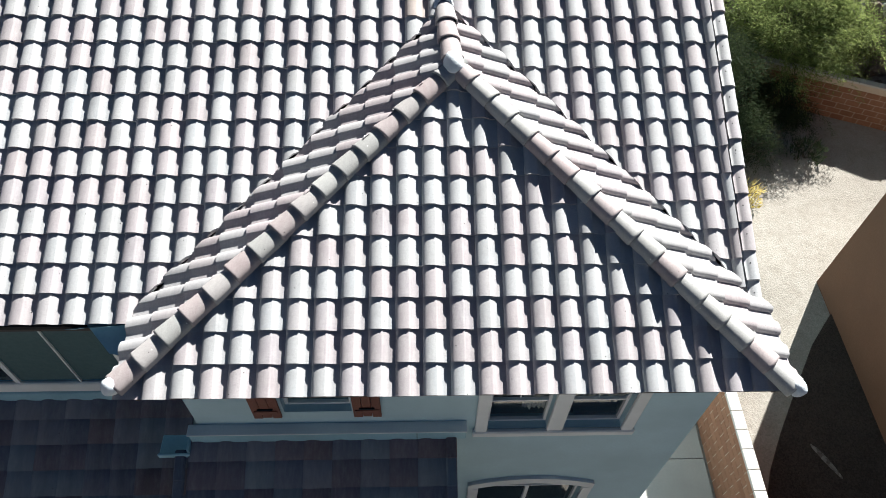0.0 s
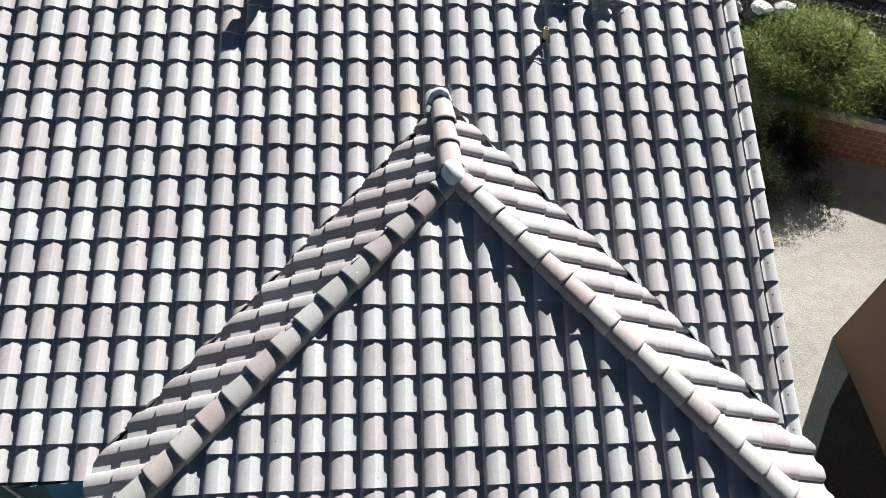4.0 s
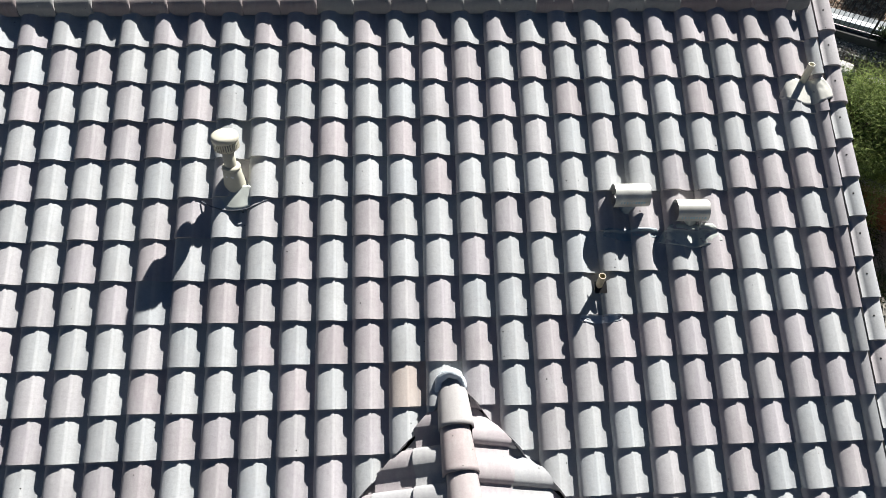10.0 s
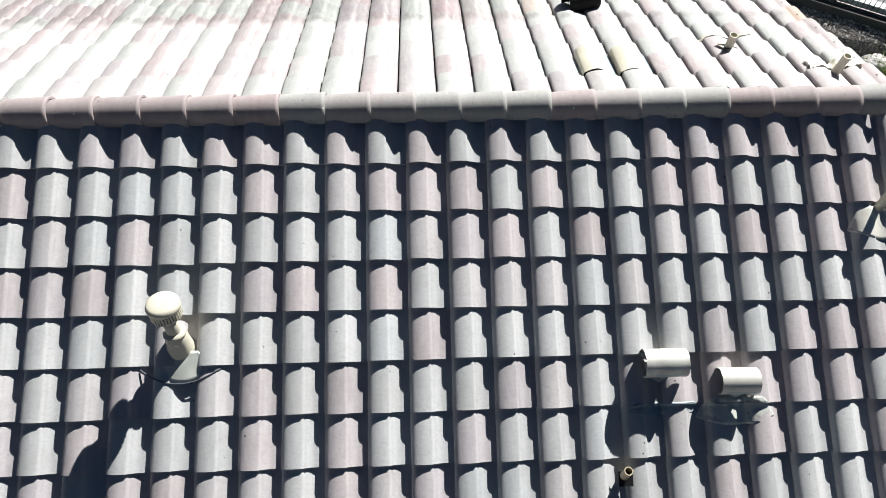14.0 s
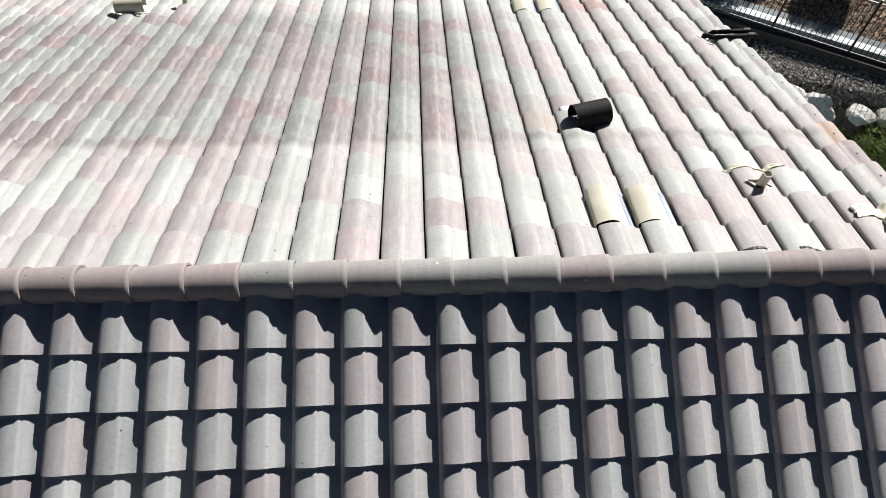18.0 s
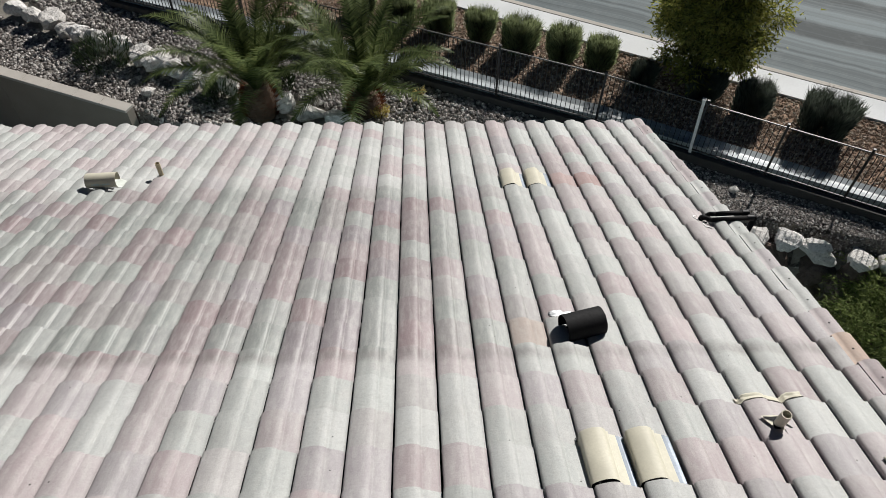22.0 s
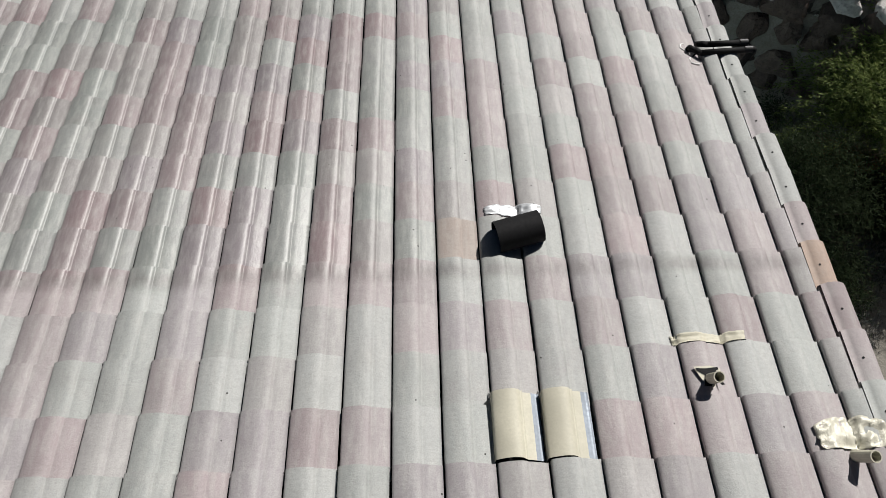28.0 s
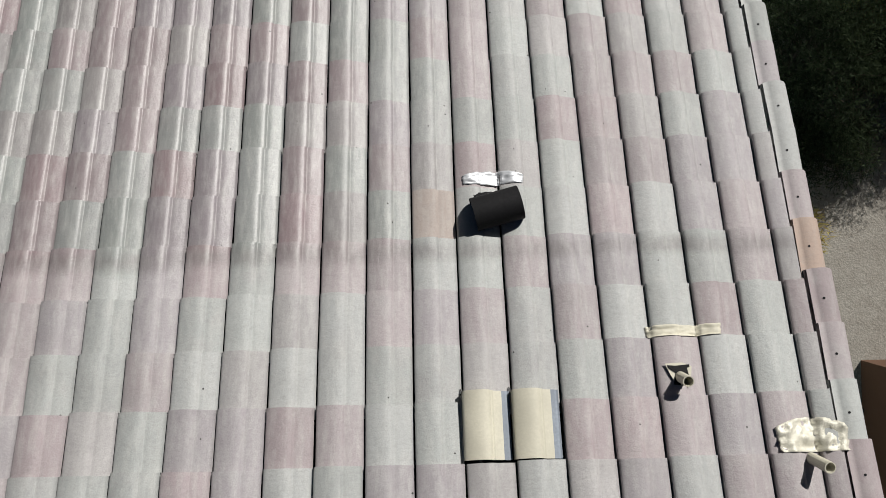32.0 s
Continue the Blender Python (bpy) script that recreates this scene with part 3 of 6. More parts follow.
for root, side, mat in ((wing_r, 1, M_TILE_W_DIM), (wing_l, -1, M_TILE_W_DIM)):
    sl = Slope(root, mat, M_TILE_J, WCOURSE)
    nn = Vector((side * S, 0, C))
    back_off = 0.015 if side > 0 else 0.06
    hip_cut = (Vector((WX + side * (WHALF + back_off), WY + back_off, 0)), Vector((-side, -1, 0))) if side > 0 else (LEFT_A + Vector((-0.05, 0.05, 0)), -HIP_L[1])
    val_cut = (Vector((WX, 7.95 if side > 0 else 8.05, 0)), Vector((side, 1, 0)))
    for k in range(0, 12):
        d = k * WCOURSE
        xe = WX + side * (WHALF + (0.05 if side > 0 else 0.1) - d * C)
        for j in range(-1, 17):
            y = WY + 0.07 + j * COL
            o = Vector((xe, y + (0 if side > 0 else COL), WZ + (0.055 if side > 0 else 0.07) + d * S)) - nn * 0.056
            m = frame_of(o, (0, side, 0), (-side * C, 0, S))
            band_lo = WY + (WX + WHALF - WX) - abs(xe - WX)
            if y + 0.3 < band_lo - 0.05 or y > 7.742 - abs(xe - WX) + 0.75:
                continue
            off = random.uniform(-0.05, 0.02)
            sl.cut(m, [hip_cut, (val_cut[0] + Vector((0, off, 0)), val_cut[1]), (Vector((WX + side * 0.05, 0, 0)), Vector((-side, 0, 0)))])
    sl.close()


def under_deck(name, pts, label):
    """Felt-covered boards under the tiles."""
    ob = part(name, slab(pts, 0.06), M_FELT)
    tagged(ob, label, "roof deck", kind="structure")


OFFZ = -0.105
zr = 10.93 + OFFZ
under_deck("roof_deck_front", [(X_LEFT, 4.24, zr - (11.2 - 4.24) * T), (3.9, 4.24, zr - (11.2 - 4.24) * T), (3.9, 11.2, zr), (X_LEFT, 11.2, zr)], "black felt under the street-side tiles")
under_deck("roof_deck_back", [(X_LEFT, 11.2, zr), (3.9, 11.2, zr), (3.9, 18.15, zr - 6.95 * T), (X_LEFT, 18.15, zr - 6.95 * T)], "black felt under the rear tiles")
wz = WZ - 0.075
az = wz + WHALF * T
under_deck("roof_deck_wing_front", [(WX - WHALF + 0.06, WY + 0.06, wz), (WR - 0.06, WY + 0.06, wz), (WX, WY + WHALF, az)], "black felt under the hip tiles")
under_deck("roof_deck_wing_right", [(WR - 0.06, WY + 0.06, wz), (WR - 0.06, 4.25, wz), (WX, 7.8, az), (WX, WY + WHALF, az)], "black felt under the wing tiles")
under_deck("roof_deck_wing_left", [(WX - WHALF + 0.06, WY + 0.06, wz), (WX, WY + WHALF, az), (WX, 7.8, az), (WX - WHALF + 0.06, 4.25, wz)], "black felt under the wing tiles")


# ---- ridge, hip and rake tiles ----
def barrel_bm(length, r0, r1, lip=0.016, n=12, rise=0.93):
    """A half-round cap: x along it from its wide open end, z up."""
    bm = bmesh.new()
    rings = []
    for x, r in ((0, r0 - lip), (0, r0), (0.03, r0), (length, r1)):
        rings.append([bm.verts.new((x, -r * math.cos(math.pi * i / n), r * rise * math.sin(math.pi * i / n) - (0.03 if i in (0, n) else 0))) for i in range(n + 1)])
    for k in range(3):
        for i in range(n):
            f = bm.faces.new((rings[k][i], rings[k + 1][i], rings[k + 1][i + 1], rings[k][i + 1]))
            f.smooth = k > 0
    return bm


def cap_mesh(length, mat, r0=0.124, r1=0.108, rise=0.93):
    bm = barrel_bm(length, r0, r1, rise=rise)
    me = bpy.data.meshes.new("cap_tile")
    bmesh.ops.recalc_face_normals(bm, faces=bm.faces)
    bm.to_mesh(me)
    bm.free()
    me.materials.append(mat)
    return me


TONES_CAP = [(0.0, (0.4, 0.405, 0.39)), (0.26, (0.38, 0.328, 0.325)), (0.48, (0.4, 0.38, 0.372)), (0.66, (0.43, 0.435, 0.42)), (0.82, (0.365, 0.305, 0.302))]
M_CAP = tile_material("cap_tile", True, TONES_CAP, 0.4, False, True)
M_RIDGE = tile_material("ridge_tile", True, [(k, (c[0] * 0.8, c[1] * 0.79, c[2] * 0.79)) for k, c in TONES_CAP], 0.3, False, True)
ME_CAP = cap_mesh(0.4, M_RIDGE)
ME_HIP = cap_mesh(0.4, M_CAP, 0.142, 0.116, 0.72)
ME_HIP_L = cap_mesh(0.4, M_CAP, 0.144, 0.122, 0.64)


def lay_caps(root, start, along, count, step, up=(0, 0, 1), mesh=ME_CAP, drop=1.2):
    """Caps in a row: the wide end of each faces back towards start."""
    along = Vector(along).normalized()
    side = Vector(up).cross(along).normalized()
    for i in range(count):
        m = Matrix((along, side, along.cross(side))).transposed().to_4x4()
        m.translation = Vector(start) + along * step * i
        ob = new("cap_tile", mesh)
        r = random.uniform
        ob.parent, ob.matrix_basis = root, m @ pose(0, r(-0.006, 0.006), r(-0.003, 0.004), r(-2, 2), drop + r(-0.3, 0.3), r(-0.9, 0.9))


ridge = empty("roof_ridge", label="row of grey and pink half-round concrete ridge tiles", category="ridge", kind="structure")
lay_caps(ridge, (2.52 + 3 * 0.3325, RIDGE_Y - 0.01, 10.918), (-1, 0, 0), 36, 0.3325)
lay_caps(ridge, (3.73, RIDGE_Y - 0.01, 10.922), (-1, 0, 0), 1, 0.3)
hip_len = math.hypot(WHALF, WHALF, WHALF * T)
for side, nm in ((1, "roof_hip_right"), (-1, "roof_hip_left")):
    hip = empty(nm, label="row of half-round concrete hip tiles with a mortared end", category="hip", kind="structure")
    a = Vector((WX + WHALF + 0.01, WY + 0.02, WZ + 0.045)) if side > 0 else Vector((LEFT_A.x, LEFT_A.y + 0.01, WZ + 0.1))
    b = Vector((WX, WY + WHALF, WZ + 0.02 + WHALF * T))
    n = round(hip_len / 0.335)
    lay_caps(hip, a, b - a, n, hip_len / n, mesh=ME_HIP if side > 0 else ME_HIP_L, drop=2.6 if side > 0 else 4.2)
    bm = bmesh.new()
    bmesh.ops.create_icosphere(bm, subdivisions=3, radius=0.125)
    for v in bm.verts:
        v.co += Vector((noise.noise(v.co * 9), noise.noise(v.co * 9 + Vector((5, 0, 0))), noise.noise(v.co * 9 + Vector((0, 5, 0))))) * 0.02
    bmesh.ops.scale(bm, vec=(0.8, 0.8, 0.85), verts=bm.verts)
    part("mortar_end", bm, M_MORTAR, hip, "pale grey mortar plug", Matrix.Translation(a + Vector((side * 0.015, -0.015, 0.02))), True)
wing_ridge = empty("roof_wing_ridge", label="short row of half-round ridge tiles with mortar at both ends", category="ridge", kind="structure")
lay_caps(wing_ridge, (WX - 0.02, WY + WHALF + 0.02, WZ + WHALF * T + 0.075), (-0.08, 1, 0), 3, 0.36, mesh=ME_HIP, drop=1.6)
for y, r, lab in ((WY + WHALF - 0.0, 0.15, "pale bluish mortar patch at the hip's peak"),):
    bm = bmesh.new()
    bmesh.ops.create_icosphere(bm, subdivisions=3, radius=r)
    for v in bm.verts:
        v.co += Vector((noise.noise(v.co * 8), noise.noise(v.co * 8 + Vector((5, 0, 0))), noise.noise(v.co * 8 + Vector((0, 5, 0))))) * 0.025
    bmesh.ops.scale(bm, vec=(0.9, 1.15, 0.9), verts=bm.verts)
    part("mortar", bm, M_MORTAR, wing_ridge, lab, Matrix.Translation((WX - 0.01, y, WZ + WHALF * T + 0.055)), True)


bm = bmesh.new()
prev = None
for i in range(19):
    a = math.pi * i / 18
    c = Vector((0.108 * math.cos(a), 0.1 * math.sin(a), 0.1 * math.sin(a)))
    ring = []
    for j in range(8):
        b = 2 * math.pi * j / 8
        q = c * (1 + 0.3 * math.cos(b)) + Vector((0, -0.028, 0.034)) * math.sin(b)
        ring.append(bm.verts.new(q + Vector((noise.noise(q * 20), noise.noise(q * 20 + Vector((3, 0, 0))), noise.noise(q * 20 + Vector((0, 3, 0))))) * 0.014))
    if prev:
        for j in range(8):
            bm.faces.new((prev[j], prev[(j + 1) % 8], ring[(j + 1) % 8], ring[j]))
    else:
        bm.faces.new(ring[::-1])
    prev = ring
bm.faces.new(prev)
part("mortar_ring", bm, M_MORTAR, wing_ridge, "cracked white mortar ring round the cap end", Matrix.Translation((0.305, 7.94, WZ + WHALF * T + 0.075)), True)


def rake_bm():
    """An edge tile: a rounded top that turns down over the gable board."""
    bm = bmesh.new()
    prof = [(0.0, 0.03), (0.011, 0.052), (0.045, 0.074), (0.09, 0.083), (0.13, 0.078), (0.16, 0.062), (0.182, 0.036), (0.19, 0.0), (0.19, -0.12)]
    rows = []
    for y, dz in ((0, -0.032), (0, 0), (0, 0), (0.43, -0.036)):
        rows.append([bm.verts.new((u, y, h + dz if h > -0.1 else h)) for u, h in prof])
    for i in range(len(prof) - 1):
        bm.faces.new((rows[0][i], rows[0][i + 1], rows[1][i + 1], rows[1][i]))
        bm.faces.new((rows[2][i], rows[2][i + 1], rows[3][i + 1], rows[3][i])).smooth = i < 7
    # the nail in its hole
    f = bm.faces.new([bm.verts.new((0.075 + 0.008 * math.cos(a), 0.2 + 0.008 * math.sin(a), 0.0655 + 0.002 * math.cos(a))) for a in np.linspace(0, 2 * math.pi, 9)[:-1]])
    f.material_index = 1
    return bm


def outward(bm, flip=1):
    bm.normal_update()
    for f in bm.faces:
        if f.normal.dot(Vector((0.6 * flip, -0.2, 1))) < 0:
            f.normal_flip()
    return bm


def rake_mesh(bm, mats):
    me = bpy.data.meshes.new("rake_tile")
    bm.to_mesh(me)
    bm.free()
    for m in mats:
        me.materials.append(m)
    return me


ME_RAKE = rake_mesh(outward(rake_bm()), [tile_material("rake_tile", True, TONES, 0.4), M_BLACK])
bm = rake_bm()
for v in bm.verts:
    v.co.x = -v.co.x
ME_RAKE_B = rake_mesh(outward(bm, -1), [tile_material("rake_tile_b", True, TONES_BACK, 0.5), M_BLACK])
ME_RAKE_OLD = ME_RAKE_B.copy()
ME_RAKE_OLD.materials[0] = M_OLD
rake = empty("roof_rake", label="row of rounded concrete edge tiles along the gable", category="roof edge", kind="structure")
for k in range(1, 22):
    ob = new("rake_tile", ME_RAKE)
    ob.parent = rake
    m = front_at(3.785, k - 0.25)
    ob.matrix_basis = m @ pose(random.uniform(-0.006, 0.006), 0, 0.014, 0, 0, random.uniform(-1, 1))
rake_b = empty("roof_rake_back", label="row of rounded concrete edge tiles along the rear gable", category="roof edge", kind="structure")
for k in range(1, BACK_COURSES + 1):
    ob = new("rake_tile", ME_RAKE_OLD if k == 5 else ME_RAKE_B)
    ob.parent = rake_b
    ob.matrix_basis = back_at(3.76, k + 0.18) @ pose(random.uniform(-0.008, 0.008), 0, 0.016, 0, 0, random.uniform(-1.3, 1.3))

# ---- house walls ----
EAVE = 7.86


def wall(name, lo, hi, label, mat=M_STUCCO):
    return tagged(part(name, cuboid(lo, hi), mat), label, "wall", kind="structure")
wall("wall_front_left", (-8.05, 4.62, 0), (-2.85, 4.82, EAVE), "grey-white stucco wall under the main eave")
wall("wall_wing_left", (-2.87, 3.72, 0), (-2.67, 4.82, EAVE), "grey-white stucco side of the wing")
wall("wall_right", (3.42, 3.93, 0), (3.62, 17.7, EAVE), "grey-white stucco gable wall")
wall("wall_back", (-8.05, 17.5, 0), (3.42, 17.7, EAVE), "grey-white stucco rear wall")
wall("wall_left", (-8.05, 4.83, 0), (-7.85, 17.5, EAVE), "grey-white stucco far gable wall")
bm = bmesh.new()
for x, f in ((3.42, 1), (-8.05, 0)):
    lo = [(x, 4.7, EAVE), (x, 17.7, EAVE), (x, 11.2, EAVE + 6.5 * T)]
    hi = [(p[0] + 0.2, p[1], p[2]) for p in lo]
    a, b = [bm.verts.new(p) for p in lo], [bm.verts.new(p) for p in hi]
    bm.faces.new(a), bm.faces.new(b[::-1])
    for i in range(3):
        bm.faces.new((a[i], b[i], b[(i + 1) % 3], a[(i + 1) % 3]))
tagged(part("wall_gables", bm, M_STUCCO), "stucco gable triangles under the roof", "wall", kind="structure")

# front wall of the wing, with openings for two windows above each other and a small one
WALL_Y = 3.72


def pierced(name, x0, x1, z0, z1, y0, y1, holes, mat, label):
    """A wall cut into boxes round its openings."""
    xs = sorted({x0, x1, *(v for h in holes for v in h[:2])})
    zs = sorted({z0, z1, *(v for h in holes for v in h[2:])})
    bm = bmesh.new()
    for a, b in zip(xs, xs[1:]):
        for c, d in zip(zs, zs[1:]):
            mx, mz = (a + b) / 2, (c + d) / 2
            if not any(h[0] < mx < h[1] and h[2] < mz < h[3] for h in holes):
                box(bm, (a, y0, c), (b, y1, d))
    bmesh.ops.remove_doubles(bm, verts=bm.verts, dist=1e-4)
    return tagged(part(name, bm, mat), label, "wall", kind="structure")


pierced("wall_wing_front", -2.67, 3.62, 0, EAVE + 0.07, WALL_Y, WALL_Y + 0.2,
        [(0.84, 1.63, 6.14, 7.4), (1.84, 2.62, 6.14, 7.4), (-1.72, -0.88, 6.72, 7.3), (0.86, 2.52, 2.3, 4.02)], M_STUCCO, "grey-white stucco front of the wing, in shade")


def sash(parent, x0, x1, z0, z1, y, rails=(), glass=M_GLASS, bars=1, nm="sash"):
    """A vinyl sash with its pane set back from the face."""
    w = 0.04
    fr = bmesh.new()
    box(fr, (x0, y, z0), (x0 + w, y + 0.06, z1), 0.004)
    box(fr, (x1 - w, y, z0), (x1, y + 0.06, z1), 0.004)
    box(fr, (x0 + w, y, z0), (x1 - w, y + 0.06, z0 + w), 0.004)
    box(fr, (x0 + w, y, z1 - w), (x1 - w, y + 0.06, z1), 0.004)
    f = part("window_frame", fr, M_WHITE, parent, "white vinyl frame")
    for z in rails:
        part("rail", cuboid((x0 + w, y + 0.004, z - 0.017), (x1 - w, y + 0.05, z + 0.017), 0.003), M_WHITE, f)
    for i in range(bars):
        x = x0 + (x1 - x0) * (i + 1) / (bars + 1)
        lo = max(rails) if rails else z0
        part("glazing_bar", cuboid((x - 0.009, y + 0.03, lo + 0.02), (x + 0.009, y + 0.045, z1 - w), 0.002), M_WHITE, f)
    pane = part("pane", cuboid((x0 + w, y + 0.05, z0 + w), (x1 - w, y + 0.056, z1 - w)), glass, f)
    pane.visible_shadow = glass is not M_CLEAR
    return f


def stucco_trim(parent, x0, x1, z0, z1, y, t=0.16, sill=True):
    for nm, lo, hi in (("trim", (x0, y - 0.055, z0), (x0 + t, y, z1)), ("trim", (x1 - t, y - 0.055, z0), (x1, y, z1)),
                       ("trim", (x0 + t, y - 0.055, z1 - t), (x1 - t, y, z1))):
        part(nm, cuboid(lo, hi, 0.012), M_TRIM, parent)
    if sill:
        part("window_sill", cuboid((x0 - 0.03, y - 0.075, z0 - 0.02), (x1 + 0.03, y - 0.001, z0 + 0.12), 0.02), M_TRIM, parent, "white stucco sill")


w = empty("window_1", label="double sash window in white stucco trim with drawn curtains", category="window", kind="structure")
for x0, x1 in ((0.84, 1.63), (1.84, 2.62)):
    sash(w, x0, x1, 6.14, 7.4, WALL_Y + 0.09, (6.75,), M_CLEAR)
stucco_trim(w, 0.68, 2.78, 6.01, 7.56, WALL_Y)
part("trim", cuboid((1.63, WALL_Y - 0.052, 6.13), (1.84, WALL_Y - 0.001, 7.39), 0.01), M_TRIM, w)
for x0, x1, z0, z1 in ((1.3, 1.6, 6.3, 7.38), (1.88, 2.6, 6.62, 7.38)):
    bm = bmesh.new()
    n = 16
    cols = [[bm.verts.new((x0 + (x1 - x0) * i / n, WALL_Y + 0.21 + 0.02 * math.sin(i * 1.9), z)) for z in (z0 + 0.03 * math.sin(i * 0.8), z1)] for i in range(n + 1)]
    for a, b in zip(cols, cols[1:]):
        bm.faces.new((a[0], b[0], b[1], a[1]))
    part("curtain", bm, M_CURTAIN, w, "pale curtain behind the glass", smooth=True)

w = empty("window_2", label="arched ground-floor window with white stucco trim", category="window", kind="structure")
sash(w, 0.86, 2.52, 2.3, 4.0, WALL_Y + 0.09, (3.55,), bars=3)
part("mullion", cuboid((1.66, WALL_Y + 0.08, 2.34), (1.72, WALL_Y + 0.14, 3.54), 0.004), M_WHITE, w)
bm = bmesh.new()
n = 20
for i in range(n):
    t0, t1 = i / n, (i + 1) / n

    def arch(t, up):
        x = 0.7 + t * 1.98
        return x, 3.98 + up + 0.27 * (1 - (2 * t - 1) ** 2)
    for (a, b) in ((arch(t0, -0.17), arch(t1, -0.17)),):
        (xa, za), (xb_, zb) = a, b
        v = [bm.verts.new(p) for p in ((xa, WALL_Y - 0.055, za), (xb_, WALL_Y - 0.055, zb), (xb_, WALL_Y - 0.055, zb + 0.2), (xa, WALL_Y - 0.055, za + 0.2),
                                       (xa, WALL_Y + 0.002, za), (xb_, WALL_Y + 0.002, zb), (xb_, WALL_Y + 0.002, zb + 0.2), (xa, WALL_Y + 0.002, za + 0.2))]
        for q in ((0, 1, 2, 3), (3, 2, 6, 7), (0, 4, 5, 1)):
            bm.faces.new([v[k] for k in q])
part("arch_trim", bm, M_TRIM, w, "white stucco arch")
for x0, x1 in ((0.7, 0.86), (2.52, 2.68)):
    part("trim", cuboid((x0, WALL_Y - 0.055, 2.2), (x1, WALL_Y, 3.83), 0.012), M_TRIM, w)

w = empty("window_3", label="small high window between brown shutters", category="window", kind="structure")
sash(w, -1.72, -0.88, 6.72, 7.3, WALL_Y + 0.1, bars=0, glass=M_SCREEN)
for x0 in (-2.1, -0.86):
    sh = empty("shutter", Matrix.Translation((x0, WALL_Y, 6.62)), label="red-brown wooden plank shutter with a black strap", category="shutter", group="shutters beside the small window")
    for i in range(3):
        part("plank", cuboid((i * 0.117, -0.04, 0.0 if i != 1 else 0.02), (i * 0.117 + 0.111, -0.006, 0.75), 0.006), M_SHUTTER, sh)
    part("batten", cuboid((0.03, -0.058, 0.16), (0.32, -0.04, 0.23), 0.005), M_SHUTTER, sh)
    part("strap", cuboid((0.08, -0.064, 0.27), (0.27, -0.041, 0.29), 0.002), M_IRON, sh)

bm = cuboid((-2.98, WALL_Y - 0.14, 6.12), (0.56, WALL_Y - 0.002, 6.36), 0.01)
led = part("wall_flashing", bm, M_FLASH)
tagged(led, "blue-grey painted metal flashing band above the lower roof", "flashing", kind="structure")
part("lip", cuboid((-2.99, WALL_Y - 0.155, 6.36), (0.57, WALL_Y - 0.002, 6.385), 0.006), M_TRIM, led, "pale folded edge")
part("seam", cuboid((-0.08, WALL_Y - 0.148, 6.13), (-0.072, WALL_Y - 0.14, 6.36)), M_IRON, led)

# the wide window under the main eave
w = empty("window_4", label="wide sliding window with dark screens in a white frame", category="window", kind="structure")
yy = 4.62
part("surround", cuboid((-7.3, yy - 0.03, 5.72), (-3.9, yy - 0.004, 7.5)), M_FLASH, w)
for x0, x1 in ((-6.9, -5.62), (-5.55, -4.74), (-4.72, -4.02)):
    part("pane", cuboid((x0, yy - 0.04, 5.98), (x1, yy - 0.032, 7.5)), M_SCREEN if x0 > -5.6 else M_GLASS, w)
for x, t in ((-6.95, 0.06), (-5.585, 0.07), (-4.73, 0.022), (-4.0, 0.06)):
    part("mullion", cuboid((x - t / 2, yy - 0.075, 5.96), (x + t / 2, yy - 0.041, 7.5), 0.004), M_WHITE, w)
part("window_sill", cuboid((-7.3, yy - 0.1, 5.72), (-3.85, yy - 0.031, 5.96), 0.02), M_TRIM, w, "white stucco sill")
part("flashing", cuboid((-7.6, yy - 0.12, 5.46), (-3.4, yy - 0.002, 5.71), 0.008), M_FLASH, w, "blue-grey metal flashing")

# eaves
for nm, lo, hi in (("trim_fascia_left", (X_LEFT, 4.26, 7.82), (-3.1, 4.3, 8.02)), ("trim_fascia_wing", (-3.1, 3.335, 7.93), (3.92, 3.37, 8.01)),
                   ("trim_fascia_wing_left", (-3.1, 3.375, 7.82), (-3.06, 4.3, 8.01)), ("trim_fascia_wing_right", (3.88, 3.375, 7.82), (3.92, 4.3, 8.01)),
                   ("trim_fascia_back", (X_LEFT, 18.05, 7.82), (3.92, 18.09, 8.0))):
    tagged(part(nm, cuboid(lo, hi, 0.004), M_WOOD), "dark brown eave board", "fascia", kind="structure")
for nm, lo, hi in (("trim_soffit_wing", (-3.06, 3.37, 7.93), (3.88, 4.6, 7.97)), ("trim_soffit_left", (X_LEFT, 4.3, 7.82), (-3.06, 4.62, 7.86)), ("trim_soffit_back", (X_LEFT, 17.7, 7.82), (3.92, 18.05, 7.86))):
    tagged(part(nm, cuboid(lo, hi), M_STUCCO), "stucco soffit under the eave", "soffit", kind="structure")
bm = bmesh.new()
for y0, y1 in ((4.3, 11.2), (18.05, 11.2)):
    a = [(3.86, y0, 7.98), (3.86, y1, 7.98 + 6.9 * T - 0.02), (3.86, y1, 7.8 + 6.9 * T - 0.02), (3.86, y0, 7.8)]
    v = [bm.verts.new(p) for p in a] + [bm.verts.new((3.9, p[1], p[2])) for p in a]
    for q in ((0, 1, 2, 3), (7, 6, 5, 4), (0, 4, 5, 1), (2, 6, 7, 3), (0, 3, 7, 4), (1, 5, 6, 2)):
        bm.faces.new([v[k] for k in q])
tagged(part("trim_bargeboard", bm, M_WOOD), "dark brown board along the gable edge", "bargeboard", kind="structure")
